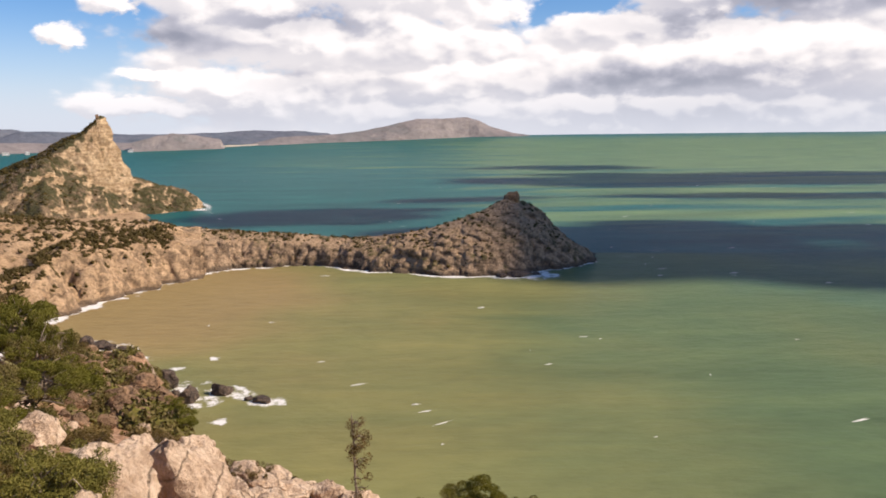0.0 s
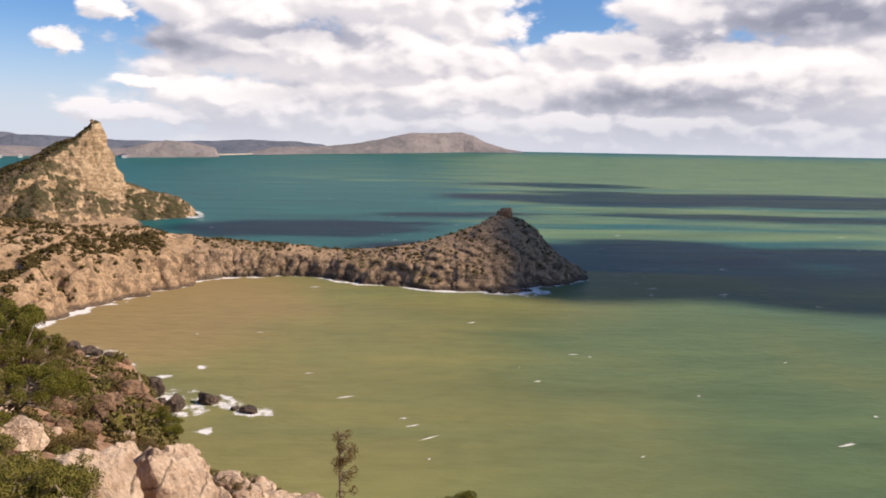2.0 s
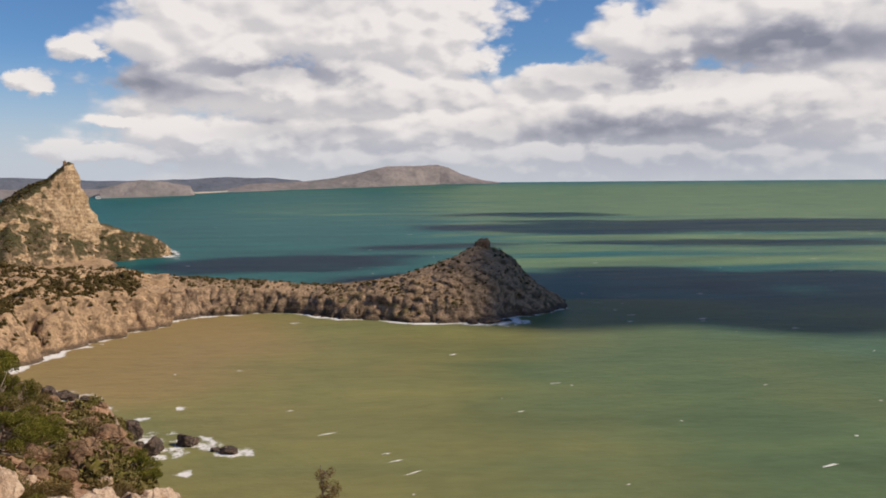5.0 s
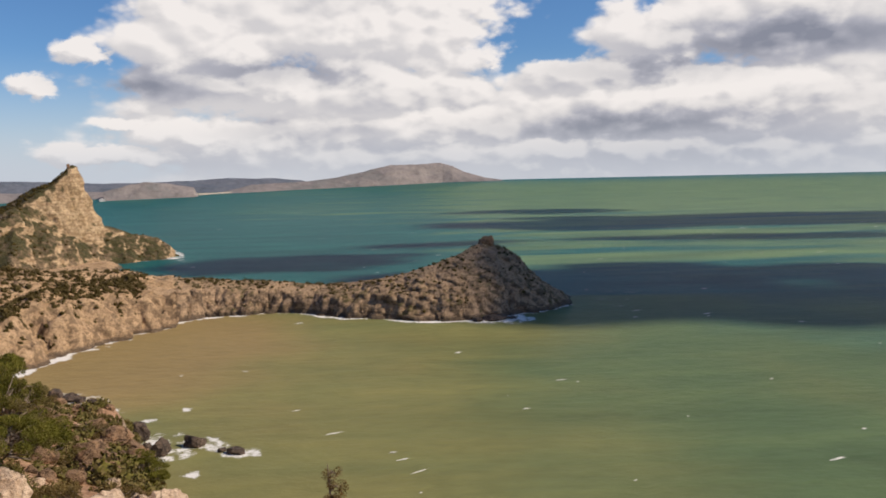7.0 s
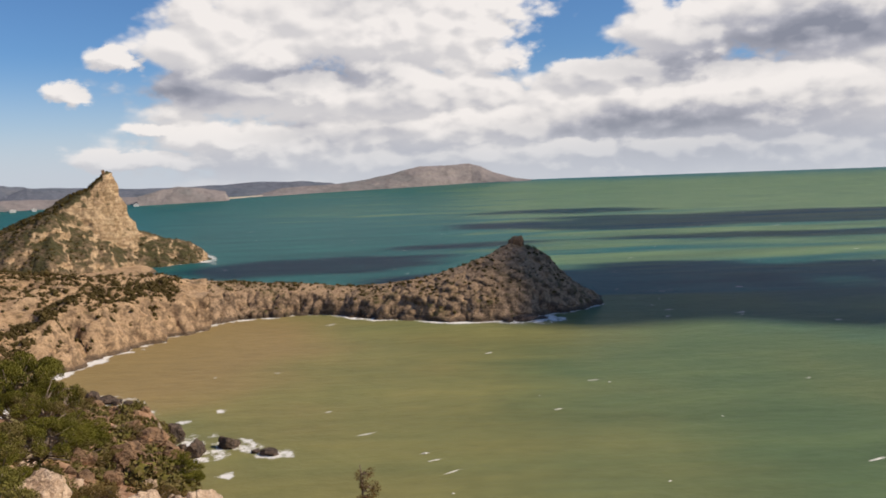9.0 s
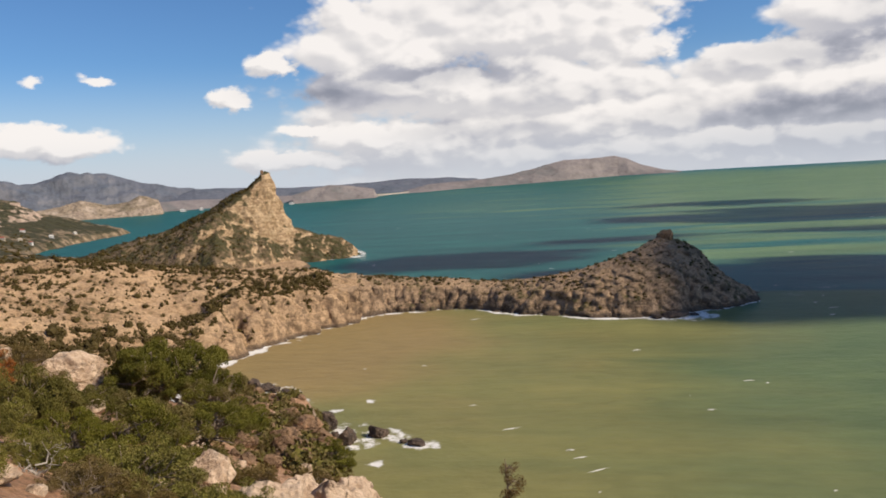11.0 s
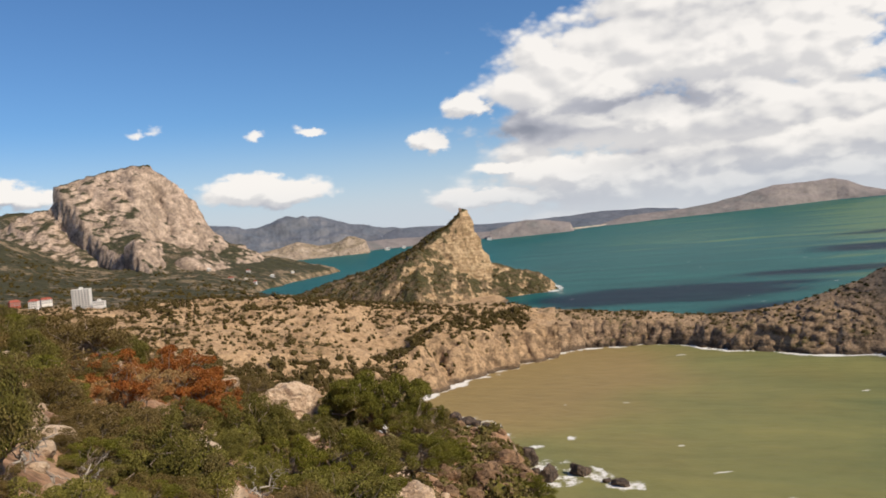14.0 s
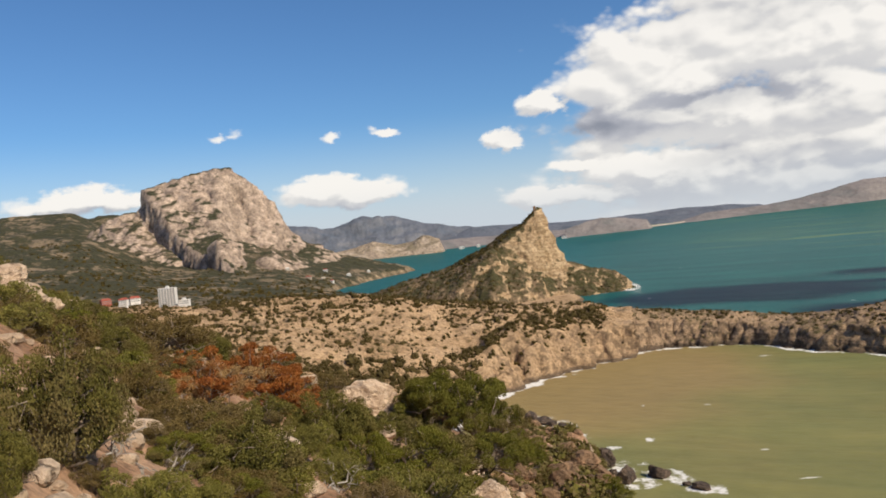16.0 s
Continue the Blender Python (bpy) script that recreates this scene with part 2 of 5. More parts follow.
mat_sokol = land("limestone", (0.14, 0.108, 0.068), (0.095, 0.08, 0.046), (0.52, 0.40, 0.31), (0.34, 0.255, 0.20), (0.048, 0.048, 0.024), 5.0, (0.73, 0.88), (0.44, 0.54), 7.0, 0.2)
mat_valley = land("valley_ground", (0.22, 0.165, 0.105), (0.125, 0.10, 0.06), (0.34, 0.25, 0.16), (0.24, 0.17, 0.11), (0.048, 0.046, 0.022), 5.0, (0.6, 0.85), (0.42, 0.50), 4.0)
# haze over the brown far land is painted in: pale, low-contrast grey-mauve
mat_haze_far = land("haze_tinted_hills", (0.235, 0.205, 0.195), (0.200, 0.178, 0.172), (0.265, 0.232, 0.215), (0.21, 0.185, 0.178), (0.165, 0.16, 0.155), 20.0, (0.6, 0.85), (0.5, 0.62), 4.0, mottle=0.35)
# blue distance haze is put into the base colours of these wooded hills
mat_haze_blue = land("haze_blue_hills", (0.118, 0.130, 0.160), (0.138, 0.146, 0.170), (0.17, 0.172, 0.188), (0.14, 0.148, 0.168), (0.098, 0.115, 0.145), 20.0, (0.6, 0.85), (0.45, 0.60), 6.0, mottle=0.35)
mat_sand = land("pale_sand", (0.50, 0.43, 0.34), (0.42, 0.36, 0.28), (0.5, 0.43, 0.34), (0.4, 0.34, 0.27), (0.3, 0.27, 0.2), 14.0, (0.6, 0.85), (0.6, 0.7), 3.0)
mat_tooth = land("pale_cliffs", (0.30, 0.235, 0.165), (0.22, 0.18, 0.12), (0.42, 0.34, 0.265), (0.32, 0.25, 0.19), (0.12, 0.115, 0.07), 8.0, (0.7, 0.92), (0.56, 0.66), 10.0)
mat_near = land("stony_soil", (0.43, 0.27, 0.165), (0.25, 0.138, 0.076), (0.32, 0.235, 0.165), (0.18, 0.13, 0.09), (0.12, 0.10, 0.045), 0.12, (0.45, 0.72), (0.56, 0.68), 0.1)

# ------------------------------------------------------------------ mesh helpers
def mesh_of(name, verts, faces, mat=None, smooth=False):
    """A mesh from an array of places and an array of faces that all have as many corners."""
    verts, faces = np.asarray(verts, np.float32), np.asarray(faces, np.int32)
    me = bpy.data.meshes.new(name)
    me.vertices.add(len(verts))
    me.vertices.foreach_set("co", verts.ravel())
    k = faces.shape[1]
    me.loops.add(faces.size)
    me.loops.foreach_set("vertex_index", faces.ravel())
    me.polygons.add(len(faces))
    me.polygons.foreach_set("loop_start", np.arange(0, faces.size, k, dtype=np.int32))
    me.polygons.foreach_set("loop_total", np.full(len(faces), k, np.int32))
    me.polygons.foreach_set("use_smooth", np.full(len(faces), smooth))
    me.update(calc_edges=True)
    me.validate()
    if mat:
        me.materials.append(mat)
    return me


def part(name, me, parent, label="", m=None):
    """One mesh under a thing or under a part."""
    ob = new(name, me)
    ob.parent = parent
    if m is not None:
        ob.matrix_basis = m
    return tagged(ob, label) if label else ob


def grid_faces(rows, cols, keep=None):
    i = np.arange(rows * cols).reshape(rows, cols)
    f = np.stack([i[:-1, :-1], i[:-1, 1:], i[1:, 1:], i[1:, :-1]], -1).reshape(-1, 4)
    if keep is not None:
        k = keep.ravel()
        f = f[k[f].any(axis=1)]
    return f


def sheet(name, X, Y, Z, mat, keep=None, flip=False):
    """A landform as one sheet of ground; corners that no face uses are left out."""
    f = grid_faces(*X.shape, keep)
    if flip:
        f = f[:, ::-1]
    used = np.unique(f)
    index = np.zeros(X.size, np.int32)
    index[used] = np.arange(len(used))
    v = np.stack([X, Y, Z], -1).reshape(-1, 3)[used]
    return new(name, mesh_of(name, v, index[f], mat, True))


def craggy(X, Y, Z, cell, amp, size, seed=0, start=0.35, tall=0.45):
    """Pushes steep faces in and out, so that cliffs have ribs, ledges and clefts."""
    gy, gx = np.gradient(Z, cell)
    g = np.hypot(gx, gy) + 1e-6
    across, up = 0.75 * X + 0.66 * Y, Z * tall
    bent = size * 0.45 * fbm(across, up, size * 1.7, 3, seed + 5)
    across, up = 0.82 * across + 0.57 * up + bent, 0.82 * up - 0.57 * across - bent
    push = amp * sstep(start, start + 0.85, g) * (0.55 * ridged(across, up, size, 4, seed) + 0.6 * fbm(across + 0.7 * up, up - 0.7 * across, size * 0.6, 4, seed + 9))
    return X - gx / g * push, Y - gy / g * push, Z


# ------------------------------------------------------------------ the shape of the land
SEA_BEND, SEA_END = 2600.0, 4890.0  # beyond the bend the far sea is drawn together, so that the true skyline lies at the end of the sheet


def sea_height(r):
    q = np.clip((np.asarray(r, float) - SEA_BEND) / (SEA_END - SEA_BEND), 0, 0.9999)
    far = SEA_BEND + (SEA_END - SEA_BEND) * q / (1 - q)
    return np.where(q > 0, 126.0 - r * (126.0 / far + 0.0056 * q ** 6), 0.0)


far_r = np.linspace(1500, 4885, 3000)
far_el = np.degrees(np.arctan2(sea_height(far_r) - 126.0, far_r))


def shore_distance(el):
    return np.interp(el, far_el, far_r)


# the cape: bearing, distance and height of its crest, width to the bay, width to the open sea, share of the slope above the cliff
CAPE = curve_through([(*spot(az, r), z, wn, wf, a) for az, r, z, wn, wf, a in (
    (26, 800, 44, 150, 60, 0.45), (21, 806, 40, 100, 55, 0.40), (17.1, 812, 35, 62, 50, 0.38), (13.4, 815, 29.3, 48, 45, 0.34), (9.5, 805, 25.3, 42, 42, 0.32),
    (6.8, 795, 22.3, 44, 40, 0.34), (4.3, 780, 26, 58, 42, 0.45), (1.5, 765, 32.6, 62, 50, 0.55), (-0.9, 758, 42.3, 66, 60, 0.66),
    (-3, 760, 52.4, 68, 70, 0.74), (-4.7, 770, 62, 60, 70, 0.78), (-5.7, 776, 59, 58, 66, 0.80), (-6.9, 786, 48, 54, 60, 0.82), (-7.8, 796, 32, 48, 50, 0.82), (-8.8, 807, 18, 42, 36, 0.75), (-9.7, 818, 8, 24, 22, 0.6), (-10.1, 823, 2, 10, 10, 0.5))])


def cape_height(x, y):
    flat = np.stack([x.ravel(), y.ravel()], -1)
    along, side, near, k = np.empty(len(flat)), np.empty(len(flat)), np.empty(len(flat)), np.empty(len(flat), int)
    tangent = np.gradient(CAPE[:, :2], axis=0)
    length = np.concatenate([[0], np.cumsum(np.hypot(*np.diff(CAPE[:, :2], axis=0).T))])
    for i in range(0, len(flat), 20000):
        d = ((flat[i:i + 20000, None, :] - CAPE[None, :, :2]) ** 2).sum(-1)
        j = d.argmin(1)
        near[i:i + 20000], k[i:i + 20000] = np.sqrt(d[np.arange(len(j)), j]), j
    rel, t = flat - CAPE[k, :2], tangent[k]
    side = np.sign(rel[:, 0] * t[:, 1] - rel[:, 1] * t[:, 0])
    along = length[k]
    crest, wn, wf, a = CAPE[k, 2], CAPE[k, 3], CAPE[k, 4], CAPE[k, 5]
    bay = side > 0
    s = near / np.where(bay, wn, wf)
    # buttresses and gullies
    s = s + (0.10 - 0.07 * sstep(330, 400, along)) * (0.45 + 1.1 * sstep(-0.5, 0.6, fbm(along, near, 75, 2, 4))) * ridged(along + 0.5 * near, near * 0.6, 34, 4, 3) * sstep(0.15, 0.6, s) * np.where(crest > 20, 1, 0.4) + 0.05 * fbm(along, near, 12, 4, 5)
    s = np.maximum(s, 0.0)
    p = 1 - a * s ** 1.1 - (1 - a) * sstep(0.66, 1.02, s)
    h = crest * np.clip(p, -0.2, 1.05) - 8 * sstep(1.0, 1.2, s)
    h += sstep(0.0, 0.3, s) * sstep(1.1, 0.8, s) * (1.6 * fbm(x.ravel(), y.ravel(), 22, 5, 11) + 0.9 * ridged(along, near, 9, 3, 12)) - 0.4 * sstep(0, .2, s)
    return h.reshape(x.shape)


def near_height(x, y):
    """The hillside on which the camera stands: it falls to the right and ahead, down to the water."""
    az, r = bearing(x, y)
    a = np.radians(az + 28.0)
    u, v = r * np.cos(a), r * np.sin(a)
    up = np.maximum(u, 0)
    drop = 1.7 + 0.8 * sstep(0.5, 6, r) + 0.455 * u + 7.0 * (1 - np.exp(-up / 20.0)) - 0.075 * np.clip(v, 0, 108)
    drop += 0.55 * np.maximum(v - 86, 0) * sstep(25.5, 32, az) * sstep(120, 80, np.abs(az - 30))
    drop += 0.55 * np.maximum(u - 50, 0) * sstep(21.5, 16.0, az)
    rough = 0.35 * fbm(x, y, 5, 5, 21) * sstep(3, 12, r) + 2.2 * fbm(x, y, 38, 4, 23) * sstep(20, 80, r) + 3.5 * ridged(x, y, 60, 4, 25) * sstep(90, 220, r)
    rough = rough * (0.4 + 0.6 * sstep(90, 40, drop * 0.7)) + 2.4 * ridged(x, y, 22, 4, 27) * sstep(110, 200, r)
    return 126.0 - drop + rough


def mid_height(x, y):
    """The dry slope over the beach, from the gully up to the wooded plateau."""
    az, r = bearing(x, y)
    rb = np.interp(az, (18, 20, 23, 25, 27, 30, 35, 41, 48, 60), (735, 705, 672, 643, 612, 560, 520, 480, 450, 420))
    zb = np.interp(az, (18, 27, 30, 35, 41, 48, 60), (-3, -3, 6, 22, 40, 56, 82))
    rc = np.interp(az, (18, 25, 33, 41, 48, 60), (812, 800, 780, 800, 850, 880))
    zc = np.interp(az, (17, 20, 25, 29, 33, 37, 41, 48, 54, 60), (34, 40, 46.5, 55, 66.5, 72, 76.5, 76, 84, 95))
    s = (r - rb) / (rc - rb)
    cliff = sstep(30, 25, az)
    s = s + (0.05 * fbm(x, y, 40, 4, 31) + 0.11 * ridged(x, y, 38, 4, 32) * cliff)
    rise = np.where(s > 0, (1 - cliff) * np.clip(s, 0, 1) ** 0.9 + cliff * (0.62 * sstep(0, 0.30, s) + 0.38 * np.clip(s, 0, 1)), s)
    h = zb + (zc - zb) * np.clip(rise, -0.6, 1.0) - 8 * sstep(0, -0.15, s) * cliff
    back = np.maximum(r - rc, 0)
    low = np.interp(az, (17, 20, 25, 33, 40, 48, 60), (-8, 4, 10, 20, 38, 52, 80))
    h = np.where(back > 0, low + (h - low) * np.exp(-(back / 170.0) ** 1.4), h)
    h -= 60 * sstep(21.0, 17.5, az) * sstep(0, 70, back)
    h += (3.2 * fbm(x, y, 50, 5, 33) + 2.2 * ridged(x, y, 26, 4, 34)) * sstep(0.02, 0.2, s) * sstep(60, 0, back) + 2.0 * fbm(x, y, 70, 4, 35) * sstep(0, 60, back)
    return h


KOBA = spot(22.78, 1400)


def koba_height(x, y):
    """The pointed mountain: a bright sheer face below the peak that looks to the right, a scrubby back to the left, scree and spurs below."""
    a = math.radians(22.78)
    dx, dy = x - KOBA[0], y - KOBA[1]
    lat, dep = dx * math.cos(a) + dy * math.sin(a), -dx * math.sin(a) + dy * math.cos(a)
    wob = lat + 3.5 * fbm(x, y, 34, 4, 41) * sstep(4, 30, np.abs(lat))
    crest = np.interp(wob, (-440, -330, -273, -193, -149, -110, -81, -52, -26, -8, 0, 9, 15, 24, 34, 41, 60, 84, 120, 138, 150, 175), (-8, 22, 41, 59, 72, 89, 102, 121, 133, 147, 159, 143, 122, 96, 74, 58, 50, 42, 33, 24, 6, -10))
    ridge_at = 4 * fbm(lat, lat * 0, 60, 3, 43) + np.interp(lat, (-420, -80, 0, 40, 150), (0, -8, 0, 26, 40))
    d = ridge_at - dep
    band = np.interp(lat, (-220, -80, -12, 0), (34, 36, 8, 1))
    edge = crest - np.interp(lat, (-220, -80, -25, 0), (8, 11, 6, 0))
    foot = np.minimum(edge, np.interp(lat, (-140, -92, -81, -56, -8, 38, 70, 110, 150), (200, 120, 92, 71, 52, 24, 19, 10, -6)))
    foot = foot + 3.0 * fbm(lat, dep * 0.2, 22, 3, 48) * sstep(-90, -60, lat)
    wall = 24 + 6 * ridged(lat, dep * 0.4, 40, 3, 44)
    skirt = np.maximum(foot / 0.56, 18)
    down = np.maximum(d - band - wall, 0)
    h = crest + (edge - crest) * sstep(0, 1, d / band)
    h = h + (foot - edge) * np.clip((d - band) / wall, 0, 1) ** 0.9
    h = h - foot * np.clip(down / skirt, 0, 1.2) ** 0.92
    rear = crest * (1 - np.clip(-d / np.interp(lat, (-330, 0, 150), (160, 110, 45)), 0, 1.2))
    h = np.where(d > 0, h, rear)
    h = np.where(crest < 0, crest, h) - 9 * sstep(0.97, 1.15, down / skirt) - 6 * sstep(0.97, 1.15, -d / 110.0)
    # spurs and gullies that fan out from the foot of the face
    fan = np.degrees(np.arctan2(lat + 25, down + 70.0))
    spurs = 5.5 * ridged(fan, fan * 0 + 0.02 * down, 17, 3, 47) + 11 * np.exp(-((fan + 38) / 7.0) ** 2) - 6 * np.exp(-((fan + 24) / 8.0) ** 2)
    h += spurs * sstep(5, 45, down) * sstep(1.1, 0.6, down / skirt)
    return h + (1.8 * fbm(x, y, 30, 5, 45) + 1.4 * ridged(lat, dep, 22, 4, 46)) * sstep(0, 14, h) * sstep(0, 25, np.hypot(lat, dep))


def inland_of(x, y):
    """Metres from the shore of the farther bay."""
    az, r = bearing(x, y)
    coast = np.interp(r, (1300, 1500, 1800, 2000, 2200, 2500, 2750, 2960, 3020, 3120, 3600), (32, 34, 37.4, 38.2, 37.6, 35.4, 33.6, 31.7, 32.4, 35.5, 37.0)) + 0.35 * fbm(x, y, 180, 4, 61)
    return (az - coast) * np.radians(1) * r


SOKOL = spot(45.2, 2900)


def sokol_height(x, y):
    """The great limestone mountain over the village: a lit face, a sheer shaded wall round its corner, talus and outcrops below."""
    a = math.radians(45.2)
    dx, dy = x - SOKOL[0], y - SOKOL[1]
    lat, dep = dx * math.cos(a) + dy * math.sin(a), -dx * math.sin(a) + dy * math.cos(a)
    d = -dep + 10 * fbm(lat, dep, 110, 4, 53)
    wob = lat + 5 * fbm(x, y, 70, 4, 51)
    crest = np.interp(wob, (-640, -420, -345, -262, -243, -228, -180, -92, 6, 58, 106, 155, 196, 233, 291, 480, 640), (150, 235, 278, 300, 312, 366, 384, 409, 428, 424, 387, 336, 276, 205, 140, 70, 20))
    foot = np.minimum(crest - 5, np.interp(lat, (-245, -100, 4, 98, 240), (215, 176, 190, 148, 112)))
    width = np.interp(lat, (-232, -100, 4, 120, 240), (235, 235, 215, 150, 110)) + 22 * ridged(lat, dep * 0.3, 120, 3, 54)
    face = crest - (crest - foot) * np.clip(d / width, 0, 1) ** 0.92
    for lx, ld, deep, size in ((72, 52, 34, 30), (-88, 105, 20, 34), (-20, 60, 14, 28), (95, 110, 22, 26), (40, 150, 14, 30), (-130, 60, 10, 26), (150, 70, 14, 24)):
        face = face - deep * np.exp(-((lat - lx) / size) ** 2 - ((d - ld) / (size * 1.3)) ** 2) * (1 + 0.6 * fbm(x, y, 40, 3, 57))
    talus = 12 + (foot - 12) * (1 - np.clip((d - width) / 760.0, 0, 1)) ** 1.5
    h = np.where(d < width, face, talus)
    # the corner runs down towards the bay; outside it the wall drops to wooded ground
    wooded = 12 + (np.interp(lat, (-640, -420, -345, -262, -100), (150, 235, 278, 300, 286)) - 12) * (1 - np.clip(d / 900.0, 0, 1)) ** 2.6
    out_ = -0.900 * (lat + 232) - 0.436 * dep + 7 * fbm(lat + dep, h * 0.5, 60, 3, 58)
    h = h + (np.minimum(wooded, h) - h) * sstep(0, 15, out_)
    h = np.where(d > 0, h, 12 + (crest - 12) * (1 - np.clip(-d / 500.0, 0, 1)))
    for lx, ly, hh, ww in ((15, -440, 48, 40), (170, -420, 42, 58), (-75, -520, 14, 34), (230, -300, 20, 40)):
        h = h + hh * np.exp(-(((lat - lx) / ww) ** 2 + ((dep - ly) / 44) ** 2) ** 2.2)
    h = h + (6 * fbm(x, y, 80, 5, 55) + 5 * ridged(x, y, 52, 4, 56)) * sstep(30, 120, h)
    return -14 + (h + 14) * sstep(20, 330, inland_of(x, y))


def valley_height(x, y):
    """The village valley, the coast of the farther bay and the hills behind."""
    az, r = bearing(x, y)
    inland = inland_of(x, y)
    h = -8 + 26 * sstep(-12, 28, inland) + 0.085 * np.clip(inland, 0, 800) + 10 * sstep(0, 200, inland)
    h += 0.092 * np.maximum(r - 1700, 0) * sstep(48, 55, az) + 0.02 * np.maximum(r - 1500, 0) * sstep(0, 300, inland)
    h -= 10 * sstep(44, 50, az) * sstep(1700, 1250, r)
    return h + (4 * fbm(x, y, 120, 5, 62) + 3 * ridged(x, y, 70, 3, 63)) * sstep(10, 80, inland) + 14 * ridged(x, y, 420, 4, 64) * sstep(49, 56, az) * sstep(1900, 2800, r)


def axis_grid(x0, x1, y0, y1, cell):
    return np.meshgrid(np.arange(x0, x1, cell), np.arange(y0, y1, cell))


# near hillside: finer round the camera
fine_az = np.concatenate([np.linspace(-180, -40, 50)[:-1], np.linspace(-40, 66, 520)[:-1], np.linspace(66, 180, 50)])
near_r = np.concatenate([[0.01], 0.6 * (560 / 0.6) ** np.linspace(0, 1, 380)])
A, R = np.meshgrid(fine_az, near_r)
X, Y = spot(A, R)
X = X + 0.12 * np.exp(-R)
Z = near_height(X, Y)
gx = fbm(X, Y, 9, 4, 71) * sstep(25, 120, R) * 1.5
hillside = tagged(sheet("ground", X + gx, Y - gx, Z, mat_near, Z > -3.0), "dry stony hillside with reddish soil falling to the bay", "ground", kind="structure")

X, Y = axis_grid(-420, 185, 612, 900, 1.25)
Z = cape_height(X, Y)
X2, Y2, Z2 = craggy(X, Y, Z, 1.25, 3.6, 15, 72, 0.35, 0.8)
cape = tagged(sheet("cape", X2, Y2, Z2, mat_cape, Z > -3.0), "long narrow rocky cape with cliffs and scattered shrubs", "headland", kind="structure")

X, Y = axis_grid(-1050, -150, 330, 1260, 2.6)
Z = mid_height(X, Y)
az_g, r_g = bearing(X, Y)
X2, Y2, Z2 = craggy(X, Y, Z, 2.6, 6.0, 34, 73, 0.3, 0.8)
mid_slope = tagged(sheet("slope", X2, Y2, Z2, mat_slope, (Z > -3.0) & (az_g > 17) & (az_g < 66) & (r_g > 400)), "tan dry slope above the beach dotted with shrubs", "hillside", kind="structure")

X, Y = axis_grid(-1060, -330, 985, 1640, 2.2)
Z = koba_height(X, Y)
X2, Y2, Z2 = craggy(X, Y, Z, 2.2, 5.5, 30, 74, 0.8, 1.0)
koba = tagged(sheet("pointed_mountain", X2, Y2, Z2, mat_koba, Z > -3.0), "pointed ochre rock mountain with a sheer cliff", "mountain", kind="structure")

A, R = np.meshgrid(np.linspace(29, 74, 420), np.linspace(1180, 4300, 240))
X, Y = spot(A, R)
Z = valley_height(X, Y)
valley = tagged(sheet("valley", X, Y, Z, mat_valley, Z > sea_height(R) - 4.0), "wooded valley and coast with tan bluffs", "valley", kind="structure")

X, Y = axis_grid(-3000, -1250, 1250, 2700, 5.5)
Z = sokol_height(X, Y)
X2, Y2, Z2 = craggy(X, Y, Z, 5.5, 9.0, 70, 75, 0.6, 1.1)
X2, Y2, Z2 = craggy(X2, Y2, Z2, 5.5, 6.0, 30, 78, 0.6, 1.3)
sokol = tagged(sheet("rock_dome_mountain", X2, Y2, Z2, mat_sokol, Z > valley_height(X, Y) - 7), "huge grey-pink limestone dome with sheer cliffs above woods", "mountain", kind="structure")


def far_range(name, az0, az1, top, base, mat, label, seed, depth=260, lumps=0.12, rows=26, cols=420, limit=4720):
    """Far hills between two bearings: top and base give their heights in degrees at a bearing."""
    az = np.linspace(az0, az1, cols)
    t = np.linspace(0, 1, rows)[:, None]
    r0 = np.minimum(shore_distance(base(az)), limit)[None, :]
    r = r0 + depth * t
    x, y = spot(az[None, :] + 0 * t, r)
    z0 = sea_height(r0) - 3
    z1 = 126 + (r0 + depth) * np.tan(np.radians(top(az)))[None, :]
    along, across = np.radians(az)[None, :] * 4300 + 0 * t, depth * 1.6 * t + 0 * az[None, :]
    shape = sstep(0, 1, t) * 0.45 + 0.55 * t + lumps * (ridged(along, across, 420, 5, seed) - 0.4) * sstep(0, 0.3, t) * sstep(1.0, 0.7, t)
    z = z0 + np.maximum(z1 - z0, 2) * shape + 0.05 * np.maximum(z1 - z0, 0) * fbm(along, across, 160, 4, seed + 3) * sstep(0.1, 0.5, t)
    # close the back
    x, y, z = np.vstack([x, x[-1:] * 1.03]), np.vstack([y, y[-1:] * 1.03]), np.vstack([z, z0 - 20])
    return tagged(sheet(name, x, y, z, mat), label, "hills", kind="structure")


def profile(*pairs):
    a, e = np.array(pairs).T
    return lambda az: np.interp(az, a, e)


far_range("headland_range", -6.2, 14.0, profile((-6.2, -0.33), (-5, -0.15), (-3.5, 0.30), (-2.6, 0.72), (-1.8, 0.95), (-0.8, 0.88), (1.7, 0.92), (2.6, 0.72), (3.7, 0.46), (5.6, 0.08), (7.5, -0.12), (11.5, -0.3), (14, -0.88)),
          profile((-6.2, -0.34), (-3, -0.40), (4, -0.62), (9, -0.74), (14, -0.9)), mat_haze_far, "distant flat-topped headland across the bay", 81, 130)
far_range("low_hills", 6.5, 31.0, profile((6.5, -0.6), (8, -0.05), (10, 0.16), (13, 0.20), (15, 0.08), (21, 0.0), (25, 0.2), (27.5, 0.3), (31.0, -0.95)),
          profile((6.5, -0.65), (31, -1.0)), mat_haze_blue, "low hazy hills behind the coast", 84, 260, limit=4560)
